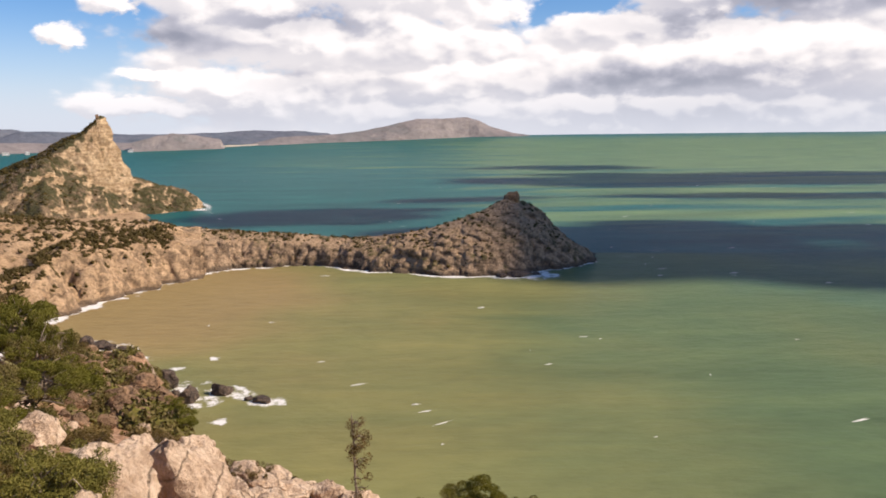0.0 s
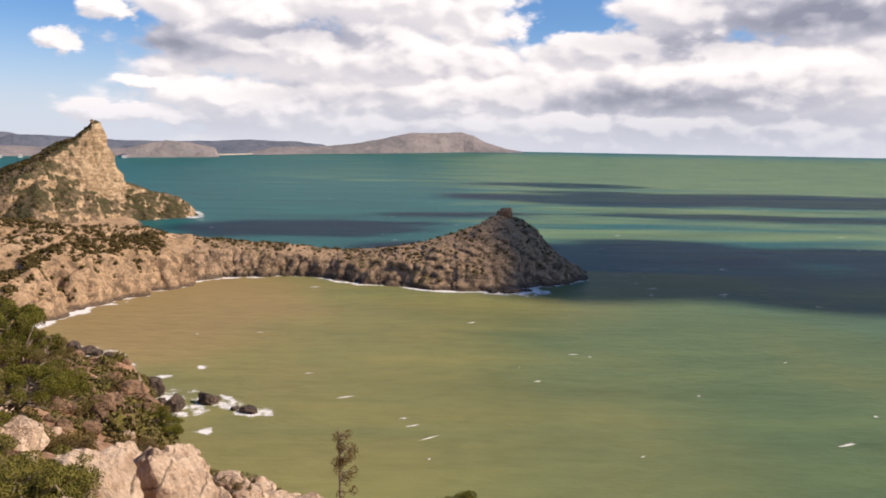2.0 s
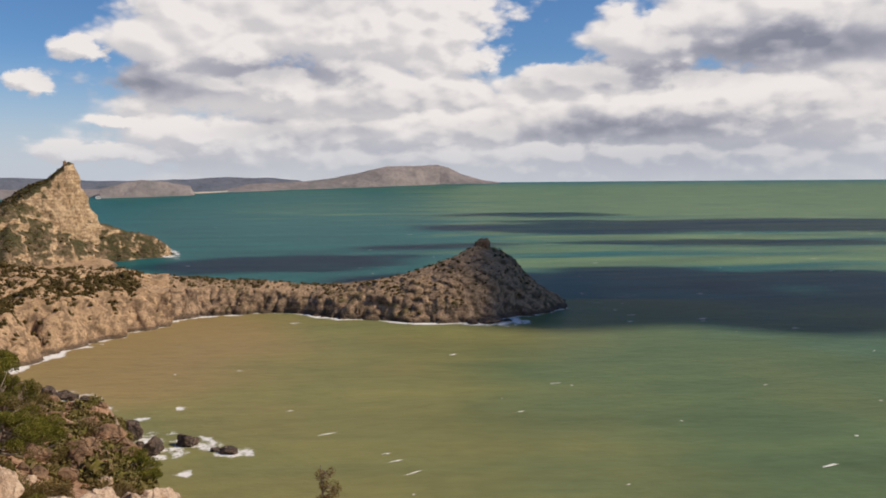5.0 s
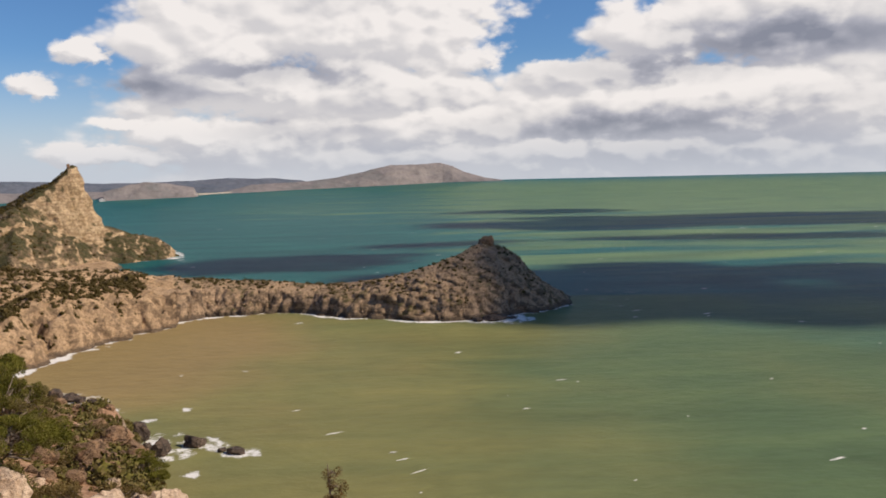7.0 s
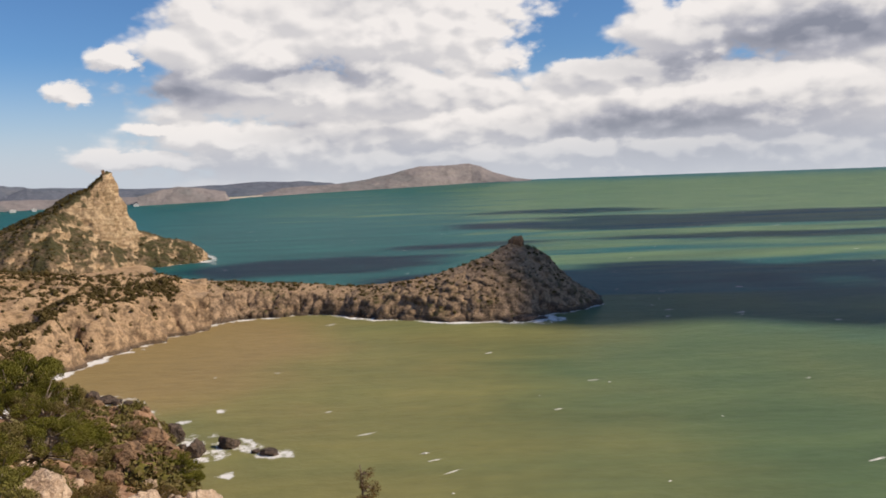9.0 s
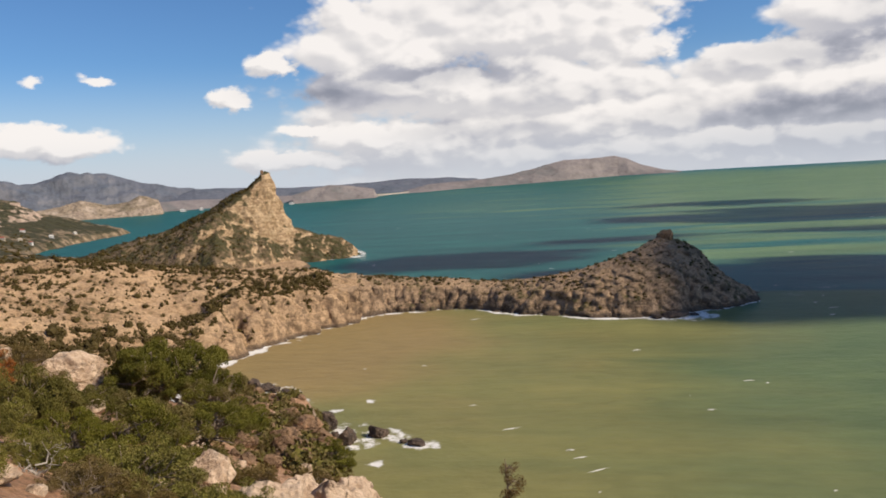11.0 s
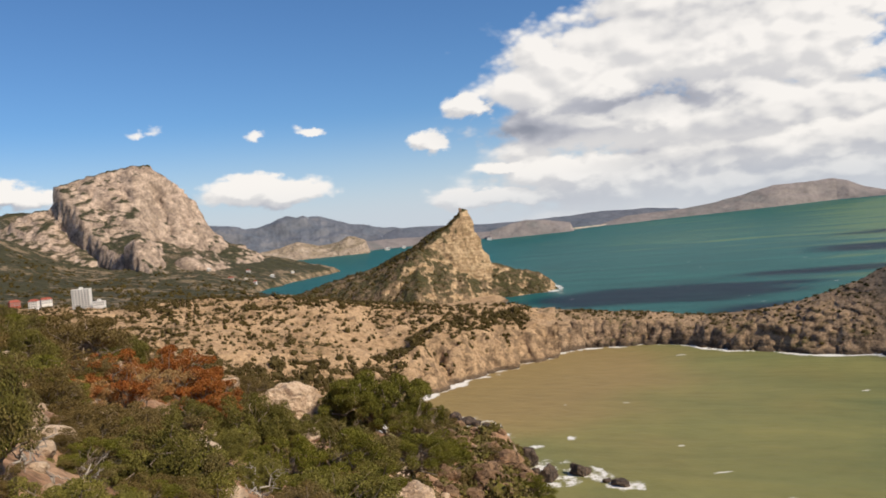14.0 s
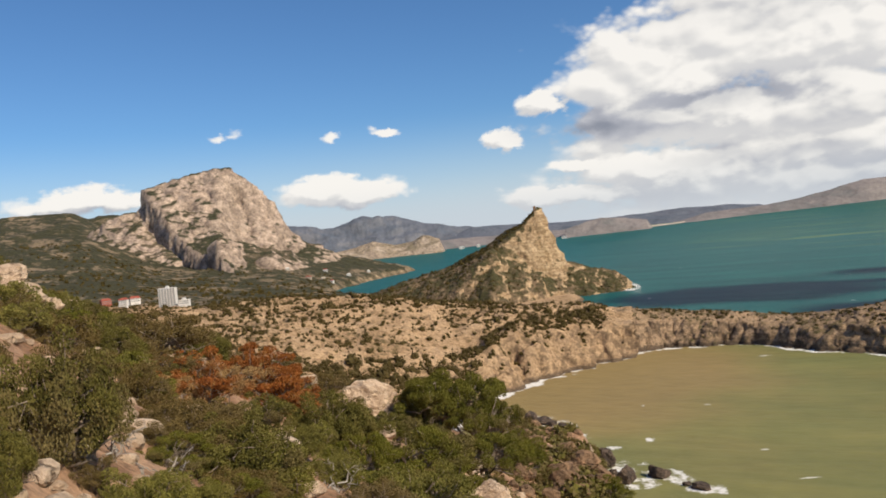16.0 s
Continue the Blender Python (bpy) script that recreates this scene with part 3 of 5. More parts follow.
far_range("beach", 4.6, 17.0, profile((4.6, -0.63), (10, -0.63), (14, -0.76), (17, -0.82)), profile((4.6, -0.66), (10, -0.74), (15, -0.92), (17, -1.0)), mat_sand, "pale sandy beach of the far bay", 85, 60, 0.03, limit=4620)
far_range("town_plain", 16.0, 31.5, profile((16, -0.62), (22, -0.5), (31.5, -0.40)), profile((16, -0.95), (31.5, -1.15)), mat_haze_far, "brown plain with a town on the far shore", 90, 160, 0.06, limit=4450)
far_range("promontory", 15.0, 21.0, profile((15.0, -1.0), (15.3, -0.35), (17, -0.05), (18.4, 0.06), (19.3, -0.08), (21, -0.5)), profile((15, -1.02), (21, -1.12)), mat_haze_far, "bare brown promontory on the far shore", 86, 100, 0.2, limit=4300)
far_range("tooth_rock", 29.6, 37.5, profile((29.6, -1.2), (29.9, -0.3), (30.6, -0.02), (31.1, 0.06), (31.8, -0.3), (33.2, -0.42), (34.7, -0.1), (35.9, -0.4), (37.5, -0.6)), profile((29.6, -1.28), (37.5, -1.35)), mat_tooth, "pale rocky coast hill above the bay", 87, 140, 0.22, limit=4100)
far_range("mountain_range", 27.5, 43.0, profile((27.5, 0.3), (28.9, 0.5), (31, 1.0), (32.9, 1.55), (34.3, 1.7), (35.3, 1.78), (36.4, 1.45), (38.1, 1.2), (40.5, 1.6), (43, 1.5)), profile((27.5, -0.85), (43, -0.85)), mat_haze_blue, "distant wooded mountain range tinted with painted blue haze", 88, 330, 0.2, limit=4500)
far_range("wooded_ridge", 49.0, 80.0, profile((49, 2.6), (50.5, 3.15), (52, 3.25), (55.2, 3.28), (58.4, 3.5), (66, 3.8), (80, 3.0)), profile((49, -1.5), (80, -1.5)), mat_valley, "dark wooded ridge behind the mountain", 89, 700, 0.12, limit=3500)

# rocks that stand in the water: place, width, height
SEA_ROCKS = ((-109, 378, 14, 6), (-122, 367, 13, 8), (-87, 366, 10, 3.5), (-94, 369, 6, 2), (-139, 388, 16, 10), (-205, 466, 14, 5), (-218, 474, 12, 6), (-190, 459, 9, 3), (-198, 462, 8, 4), (-212, 468, 9, 5),
             (66, 692, 26, 4.5), (50, 689, 15, 3), (82, 697, 10, 2), (-256, 648, 14, 5), (-131, 376, 7, 4), (-150, 398, 9, 5), (-163, 416, 9, 5), (-178, 440, 10, 5))

# ------------------------------------------------------------------ the sea
mat_sea, n, b = material("sea_water", 0.28)
b.inputs["IOR"].default_value = 1.33
b.inputs["Specular IOR Level"].default_value = 0.014
at = n.node("ShaderNodeTexCoord").outputs["Object"]
silt, shoal, surf = n.attribute("silt"), n.attribute("shoal"), n.attribute("surf")
streak = n.noise(n.scaled(at, 0.0016, 0.007, 1.0), 1.0, 5, 0.6, 0.8)
ripple = n.noise(n.scaled(at, 0.05, 0.10, 0.1), 1.0, 8, 0.65)
band = n.noise(n.scaled(at, 0.0035, 0.016, 1.0, (7.3, 2.1, 0)), 1.0, 6, 0.62, 0.5)
clear = n.mix(n.step(n.math("ADD", shoal, n.math("MULTIPLY", n.math("SUBTRACT", streak, 0.5), 2.4)), 0.2, 0.85), (0.018, 0.104, 0.104), (0.120, 0.190, 0.094))
muddy = n.mix(n.step(silt, 0.75, 1.0), (0.205, 0.192, 0.074), (0.275, 0.20, 0.088))
green_water = n.mix(n.step(silt, 0.12, 0.45), clear, (0.100, 0.146, 0.072))
water = n.mix(n.step(n.math("ADD", silt, n.math("MULTIPLY", n.math("SUBTRACT", streak, 0.5), 0.35)), 0.45, 0.86), green_water, muddy)
water = n.mix(0.36, water, n.ramp(ripple, (0.3, (0.62, 0.64, 0.66)), (0.5, (1, 1, 1)), (0.7, (1.25, 1.25, 1.22))), "MULTIPLY")
water = n.mix(n.math("SUBTRACT", 0.6, n.math("MULTIPLY", silt, 0.48)), water, n.ramp(band, (0.32, (0.45, 0.55, 0.60)), (0.5, (1, 1, 1)), (0.68, (1.6, 1.5, 1.3))), "MULTIPLY")
lace = n.noise(at, 0.35, 7, 0.7, 0.5)
foam = n.step(n.math("ADD", surf, n.math("MULTIPLY", n.math("SUBTRACT", lace, 0.5), 1.3)), 0.46, 0.78)
n.put(b.inputs["Base Color"], n.mix(foam, water, (0.72, 0.70, 0.66)))
n.put(b.inputs["Roughness"], n.math("ADD", n.math("MULTIPLY", foam, 0.5), 0.34))
relief(n, b, n.math("ADD", n.noise(n.scaled(at, 0.12, 0.2, 0.1), 1.0, 6, 0.6), n.math("MULTIPLY", ripple, 1.5)), 0.32, 1.6)

sea_az = np.concatenate([np.linspace(-180, -42, 40)[:-1], np.linspace(-42, 62, 460)[:-1], np.linspace(62, 180, 40)])
sea_r = np.concatenate([np.linspace(0.5, 150, 6)[:-1], 150 * (SEA_END - 4) ** np.linspace(0, 1, 330) / 150 ** np.linspace(0, 1, 330)])
A, R = np.meshgrid(sea_az, sea_r)
X, Y = spot(A, R)
sea = tagged(sheet("sea", X, Y, sea_height(R), mat_sea), "turbid olive and teal sea with foam along the shore", "sea", kind="structure")
# the depth of the ground under the water gives surf and silt
ground = np.full(X.shape, -30.0)
m = (R < 560)
ground[m] = np.maximum(ground[m], near_height(X[m], Y[m]))
m = (X > -470) & (X < 240) & (Y > 560) & (Y < 960)
ground[m] = np.maximum(ground[m], cape_height(X[m], Y[m]))
m = (A > 17) & (A < 66) & (R > 400) & (R < 1250)
ground[m] = np.maximum(ground[m], mid_height(X[m], Y[m]))
m = (X > -1060) & (X < -330) & (Y > 985) & (Y < 1640)
ground[m] = np.maximum(ground[m], koba_height(X[m], Y[m]))
surf_v = sstep(-14.0, -2.0, ground) * (0.74 + 0.5 * fbm(X, Y, 45, 4, 91)) * (1 + 0.5 * sstep(150, 60, np.hypot(X + 270, Y - 600)) + 0.35 * sstep(90, 40, np.hypot(X - 60, Y - 690)))
# silt fills the bay and thins out past the cape
bay = sstep(900, 420, np.hypot((X + 130) * 0.85, (Y - 470) * 1.0)) * (1 - 0.62 * sstep(-20, 330, X - 0.10 * (Y - 500)))
bay = np.where((Y > 790) & (X > -330), bay * sstep(850, 790, Y), bay)
near_beach = sstep(250, 40, np.hypot(X + 270, Y - 600))
silt_v = np.clip(0.75 * bay + 0.45 * near_beach * sstep(790, 760, Y) + 0.10 * fbm(X, Y, 160, 4, 93) + 0.13 * sstep(120, 260, X) * sstep(760, 480, Y), 0, 1.2)
for sx_, sy_, wide, tall in SEA_ROCKS:
    q = np.hypot((X - sx_ - 0.35 * wide) * 0.8, Y - sy_)
    surf_v = np.maximum(surf_v, sstep(wide * 1.5, wide * 0.4, q) * (0.60 + 0.5 * fbm(X, Y, 9, 3, 95)))
# foam that drifts off the rocks and breaks on the skerry
for sx_, sy_, wide in ((-86, 366, 9), (-101, 376, 7), (-98, 339, 6), (-129, 440, 5), (-144, 421, 5), (30, 699, 16), (55, 689, 19), (86, 694, 16), (120, 742, 12), (-118, 360, 6)):
    q = np.hypot((X - sx_) * 0.8, (Y - sy_) * 1.15)
    surf_v = np.maximum(surf_v, sstep(wide * 1.5, wide * 0.3, q) * (0.72 + 0.6 * fbm(X, Y, 8, 4, 96)))
silt_v *= (R < 1250) * sstep(860, 800, Y)
shoal_v = 0.62 * sstep(3, -9, A) * sstep(850, 1350, R) + 0.30 * sstep(1900, 3000, R) * sstep(22, 6, A) - 0.55 * sstep(4500, 4840, R) - 0.25 * sstep(4300, 4500, R) * sstep(2, -12, A)
for nm, v in (("silt", silt_v), ("shoal", shoal_v), ("surf", surf_v)):
    sea.data.attributes.new(nm, "FLOAT", "POINT").data.foreach_set("value", v.ravel().astype(np.float32))

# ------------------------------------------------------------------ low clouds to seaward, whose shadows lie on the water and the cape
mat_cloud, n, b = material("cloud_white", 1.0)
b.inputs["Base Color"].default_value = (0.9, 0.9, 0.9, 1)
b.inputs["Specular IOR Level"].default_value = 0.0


def ball(level):
    bm = bmesh.new()
    bmesh.ops.create_icosphere(bm, subdivisions=level, radius=1.0)
    v = np.array([p.co[:] for p in bm.verts])
    f = np.array([[p.index for p in q.verts] for q in bm.faces])
    bm.free()
    return v, f


BALL = {k: ball(k) for k in (1, 2, 3, 4, 5)}


def lumpy(v, size, amp, seed):
    """Pushes the corners of a ball in and out by noise."""
    off = Vector((seed * 3.7, seed * 1.3, seed * 7.1))
    k = [1 + amp * noise.fractal(Vector(p) / size + off, 0.9, 2.1, 4) for p in v]
    return v * np.array(k)[:, None]


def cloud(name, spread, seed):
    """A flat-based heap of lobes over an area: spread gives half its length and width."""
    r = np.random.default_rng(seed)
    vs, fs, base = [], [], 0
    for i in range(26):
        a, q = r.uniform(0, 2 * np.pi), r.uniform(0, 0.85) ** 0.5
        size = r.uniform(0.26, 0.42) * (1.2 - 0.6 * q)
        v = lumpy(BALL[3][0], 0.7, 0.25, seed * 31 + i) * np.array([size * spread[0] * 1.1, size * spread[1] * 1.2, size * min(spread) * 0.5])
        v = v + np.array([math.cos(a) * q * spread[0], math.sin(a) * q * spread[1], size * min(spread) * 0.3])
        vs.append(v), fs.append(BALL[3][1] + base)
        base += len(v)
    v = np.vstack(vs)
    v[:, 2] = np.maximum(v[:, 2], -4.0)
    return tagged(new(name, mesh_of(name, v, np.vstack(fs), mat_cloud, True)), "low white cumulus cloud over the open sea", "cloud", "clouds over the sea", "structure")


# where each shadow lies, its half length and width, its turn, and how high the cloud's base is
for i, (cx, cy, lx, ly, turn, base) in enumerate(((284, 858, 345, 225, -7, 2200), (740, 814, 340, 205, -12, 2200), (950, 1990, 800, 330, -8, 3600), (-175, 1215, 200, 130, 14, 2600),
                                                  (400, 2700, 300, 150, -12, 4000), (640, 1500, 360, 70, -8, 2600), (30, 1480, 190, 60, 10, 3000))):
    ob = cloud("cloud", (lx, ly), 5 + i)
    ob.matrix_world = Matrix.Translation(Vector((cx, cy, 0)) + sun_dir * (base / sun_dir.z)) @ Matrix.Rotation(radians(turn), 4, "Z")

# ------------------------------------------------------------------ rocks
def stone_mat(name, light, dark, scale, warm=(0.42, 0.30, 0.19)):
    m, n, b = material(name, 0.9)
    at = n.node("ShaderNodeTexCoord").outputs["Object"]
    at = n.scaled(at, scale, scale, scale)
    big, fine = n.noise(at, 0.7, 6, 0.6, 0.4), n.noise(at, 5.0, 7, 0.7)
    crack = n.node("ShaderNodeTexVoronoi")
    crack.feature = "DISTANCE_TO_EDGE"
    bent = n.node("ShaderNodeVectorMath", operation="ADD")
    n.put(bent.inputs[0], n.scaled(at, 0.30, 0.30, 0.5))
    wob = n.math("MULTIPLY", n.math("SUBTRACT", n.noise(at, 0.9, 4, 0.6), 0.5), 1.1)
    n.put(bent.inputs[1], n.joined(wob, n.math("MULTIPLY", wob, -0.7), wob))
    n.put(crack.inputs["Vector"], bent.outputs[0])
    crack.inputs["Scale"].default_value = 1.0
    line = n.step(n.math("ADD", crack.outputs["Distance"], n.math("MULTIPLY", n.math("SUBTRACT", fine, 0.5), 0.10)), -0.02, 0.03)
    col = n.mix(n.step(big, 0.40, 0.60), dark, light)
    col = n.mix(n.step(n.noise(at, 1.6, 5, 0.6), 0.52, 0.72, 0.0, 0.6), col, warm)
    col = n.mix(0.5, col, n.ramp(fine, (0.32, (0.55, 0.54, 0.53)), (0.5, (1, 1, 1)), (0.7, (1.3, 1.28, 1.25))), "MULTIPLY")
    col = n.mix(line, tuple(c * 0.6 for c in dark), col)
    n.put(b.inputs["Base Color"], col)
    relief(n, b, n.math("ADD", n.math("MULTIPLY", line, 0.5), n.math("ADD", big, n.math("MULTIPLY", fine, 0.5))), 0.9, 0.35 / scale)
    return m


mat_pale = stone_mat("pale_limestone", (0.62, 0.47, 0.335), (0.43, 0.305, 0.205), 1.0, (0.50, 0.345, 0.205))
mat_brown = stone_mat("brown_stone", (0.30, 0.185, 0.105), (0.155, 0.095, 0.055), 0.5, (0.34, 0.18, 0.09))
mat_wet = stone_mat("wet_dark_stone", (0.14, 0.10, 0.072), (0.062, 0.046, 0.036), 0.3, (0.16, 0.105, 0.07))


def rock_mesh(name, size, seed, mat, level=4, cuts=22, rough=0.15):
    """A boulder: a ball cut by random planes and roughened; its base is at z = 0."""
    r = np.random.default_rng(seed)
    d = BALL[level][0]
    nrm = r.normal(size=(cuts, 3))
    nrm /= np.linalg.norm(nrm, axis=1)[:, None]
    reach = r.uniform(0.58, 0.95, cuts)
    along = d @ nrm.T
    k = np.where(along > 0.05, reach / np.maximum(along, 0.05), 9).min(1)
    v = d * np.minimum(k, 1.0)[:, None]
    v = lumpy(v, 0.55, rough, seed)
    v = lumpy(v, 0.16, rough * 0.35, seed + 3)
    v = v * np.array(size) / 2
    v[:, 2] += size[2] * 0.30
    return mesh_of(name, v, BALL[level][1], mat, False)


def ground_along(az, el):
    """Where a line of sight at a bearing and height first meets the hillside, or passes lowest over its brow."""
    r = np.linspace(4, 520, 4000)
    x, y = spot(az, r)
    over = 126 + r * math.tan(radians(el)) - near_height(x, y)
    i = (over <= 0).argmax() if (over <= 0).any() else over[r < 110].argmin()
    return float(x[i]), float(y[i]), float(near_height(x[i:i + 1], y[i:i + 1])[0]), float(r[i])


# bearing, height of the foot, width and height in degrees
PALE_ROCKS = ((23.9, -24.6, 6.0, 6.2), (18.9, -24.8, 5.6, 5.4), (11.8, -25.0, 3.4, 2.0), (14.8, -23.8, 3.4, 2.4), (8.7, -25.6, 3.0, 2.6), (28.3, -19.8, 3.4, 2.6), (16.8, -21.4, 2.0, 1.2),
              (36.4, -11.0, 4.2, 2.9), (57.9, -1.9, 3.2, 2.4), (58.6, -0.4, 2.8, 1.6), (56.6, -2.7, 2.4, 1.6), (44.4, -6.9, 2.2, 1.1), (46.7, -7.6, 2.4, 1.0), (49.2, -6.9, 2.4, 0.9), (55.1, -2.4, 2.0, 0.8),
              (55.2, -3.9, 2.4, 1.0), (58.5, -4.1, 2.0, 0.8), (28.8, -18.1, 2.4, 1.2), (40.3, -8.9, 2.0, 1.6), (41.2, -17.0, 3.0, 1.5), (56.9, -13.7, 1.6, 0.7), (26.2, -22.0, 3.0, 2.4), (9.8, -24.2, 2.4, 1.6), (13.2, -25.6, 3.0, 2.0), (21.8, -22.2, 3.2, 2.6), (17.6, -23.2, 3.6, 2.8), (10.5, -24.0, 2.6, 1.5), (12.6, -23.6, 2.6, 1.8), (26.0, -25.0, 4.0, 3.0), (15.8, -25.6, 3.4, 2.6), (13.4, -24.4, 3.0, 1.9), (9.4, -25.2, 2.8, 1.8), (15.6, -24.8, 2.8, 2.0), (18.0, -22.0, 3.0, 2.2), (6.9, -25.6, 3.6, 2.2), (7.6, -26.4, 2.6, 2.0))
BROWN_ROCKS = ((25.7, -17.4, 2.0, 1.4), (24.6, -15.6, 2.4, 1.6), (21.4, -17.1, 2.8, 1.6), (22.3, -16.0, 2.0, 1.2), (24.0, -16.6, 1.6, 1.2), (23.0, -17.4, 2.0, 1.4), (25.1, -15.0, 1.6, 1.2), (22.7, -18.5, 2.4, 1.6),
               (20.5, -17.6, 2.2, 1.4), (21.6, -18.9, 1.8, 1.0), (23.8, -19.0, 1.6, 1.0), (20.2, -18.6, 2.6, 1.5))
for i, (rows, mat, text) in enumerate(((PALE_ROCKS, mat_pale, "pale cracked limestone boulder on the hillside"), (BROWN_ROCKS, mat_brown, "brown weathered boulder on the slope above the water"))):
    for j, (az, el, wd, ht) in enumerate(rows):
        x, y, z, r = ground_along(az, el)
        size = (math.radians(wd) * r * 1.12, math.radians(wd) * r * 0.9, math.radians(ht) * r * (1.55 if el < -18 and az > 16.5 else 1.2))
        ob = tagged(new("boulder", rock_mesh("boulder", size, 100 * i + j, mat, 5 if wd > 2.7 else 4)), text, "boulder", "boulders on the hillside")
        ob.matrix_world = Matrix.Translation((x, y, z - 0.12 * size[2])) @ Matrix.Rotation(radians(az), 4, "Z")

for j, (x, y, wd, ht) in enumerate(SEA_ROCKS):
    ob = tagged(new("sea_rock", rock_mesh("sea_rock", (wd, wd * 0.75, ht * 1.5), 300 + j, mat_wet, 4, 14, 0.16)), "dark wet rock standing in the surf", "rock", "rocks in the water")
    ob.matrix_world = Matrix.Translation((x, y, -0.2 * ht)) @ Matrix.Rotation(j * 1.3, 4, "Z")

x, y = spot(-4.95, 772)
ob = tagged(new("rock_tower", rock_mesh("rock_tower", (15, 14, 19), 411, mat_brown, 5, 12, 0.14)), "blunt rock tower on the top of the cape", "rock")
ob.matrix_world = Matrix.Translation((float(x), float(y), 55.0))
x, y = KOBA
ob = tagged(new("summit_rock", rock_mesh("summit_rock", (6, 6, 20), 415, mat_brown, 4, 10, 0.12)), "thin rock spike on the mountain's summit", "rock")
ob.matrix_world = Matrix.Translation((float(x) - 1.5, float(y) - 3, 145.0)) @ Matrix.Rotation(radians(-14), 4, "Y")

# ------------------------------------------------------------------ plants
def leaf_mat(name, a, b_, c, dead=0.7):
    m, n, b = material(name, 0.8)
    b.inputs["Specular IOR Level"].default_value = 0.08
    own = n.node("ShaderNodeObjectInfo").outputs["Random"]
    isle = n.node("ShaderNodeNewGeometry").outputs["Random Per Island"]
    at = n.node("ShaderNodeTexCoord").outputs["Object"]
    tint = n.math("ADD", n.math("MULTIPLY", isle, 0.26), n.math("MULTIPLY", n.noise(at, 3.0, 4, 0.6), 0.86))
    col = n.ramp(tint, (0.22, a), (0.56, b_), (0.92, c))
    # browner twigs in patches, more of them on some plants
    dry = n.step(n.math("ADD", n.noise(at, 1.5, 3), n.math("MULTIPLY", own, 0.16)), 0.56, 0.74, 0.0, dead)
    n.put(b.inputs["Base Color"], n.mix(dry, col, tuple(b_[0] * k for k in (1.25, 0.92, 0.42))))
    return m


mat_leaf = {
    "juniper": leaf_mat("juniper_leaf", (0.052, 0.047, 0.012), (0.122, 0.108, 0.026), (0.235, 0.20, 0.05)),
    "olive": leaf_mat("olive_leaf", (0.068, 0.048, 0.016), (0.132, 0.092, 0.030), (0.215, 0.155, 0.065)),
    "light": leaf_mat("light_leaf", (0.074, 0.070, 0.016), (0.165, 0.150, 0.034), (0.28, 0.24, 0.062), 0.25),
    "green": leaf_mat("pine_needle", (0.052, 0.055, 0.009), (0.128, 0.122, 0.018), (0.235, 0.21, 0.04)),
    "pine": leaf_mat("old_pine_needle", (0.052, 0.053, 0.010), (0.125, 0.118, 0.020), (0.23, 0.205, 0.044)),
    "snag": leaf_mat("rusty_twig", (0.075, 0.048, 0.016), (0.14, 0.088, 0.030), (0.22, 0.145, 0.055)),
    "red": leaf_mat("red_leaf", (0.12, 0.042, 0.012), (0.28, 0.088, 0.022), (0.24, 0.14, 0.034)),
}
mat_bark, n, b = material("grey_bark", 0.9)
at = n.node("ShaderNodeTexCoord").outputs["Object"]
n.put(b.inputs["Base Color"], n.ramp(n.noise(n.scaled(at, 12, 12, 3), 1.0, 5), (0.3, (0.12, 0.088, 0.062)), (0.6, (0.28, 0.22, 0.165)), (0.8, (0.40, 0.33, 0.26))))
mat_dead, n, b = material("bleached_wood", 0.85)
at = n.node("ShaderNodeTexCoord").outputs["Object"]
n.put(b.inputs["Base Color"], n.ramp(n.noise(n.scaled(at, 20, 20, 4), 1.0, 5), (0.3, (0.22, 0.185, 0.15)), (0.7, (0.45, 0.40, 0.34))))


def tube(points, radii, sides=6):
    """A bent, tapered limb."""
    p = np.asarray(points, float)
    t = np.gradient(p, axis=0)
    t /= np.linalg.norm(t, axis=1)[:, None] + 1e-9
    ref = np.where(np.abs(t[:, 2:3]) > 0.9, np.array([[1.0, 0, 0]]), np.array([[0, 0, 1.0]]))
    u = np.cross(t, ref)
    u /= np.linalg.norm(u, axis=1)[:, None] + 1e-9
    q = np.cross(t, u)
    a = np.arange(sides) / sides * 2 * np.pi
    ring = p[:, None] + np.asarray(radii)[:, None, None] * (np.cos(a)[None, :, None] * u[:, None] + np.sin(a)[None, :, None] * q[:, None])
    i = np.arange(len(p) * sides).reshape(len(p), sides)
    f = np.stack([i[:-1], np.roll(i[:-1], -1, 1), np.roll(i[1:], -1, 1), i[1:]], -1).reshape(-1, 4)
    return ring.reshape(-1, 3), f


def gather(pieces):
    vs, fs, k = [], [], 0
    for v, f in pieces:
        vs.append(v), fs.append(f + k)
        k += len(v)
    return np.vstack(vs), np.vstack(fs)


def limb(start, end, r0, r1, r, bend=0.12, steps=6):
    t = np.linspace(0, 1, steps)[:, None]
    p = np.asarray(start) * (1 - t) + np.asarray(end) * t
    p[1:-1] += r.normal(size=(steps - 2, 3)) * bend * np.linalg.norm(np.subtract(end, start))
    return tube(p, r0 + (r1 - r0) * t[:, 0])


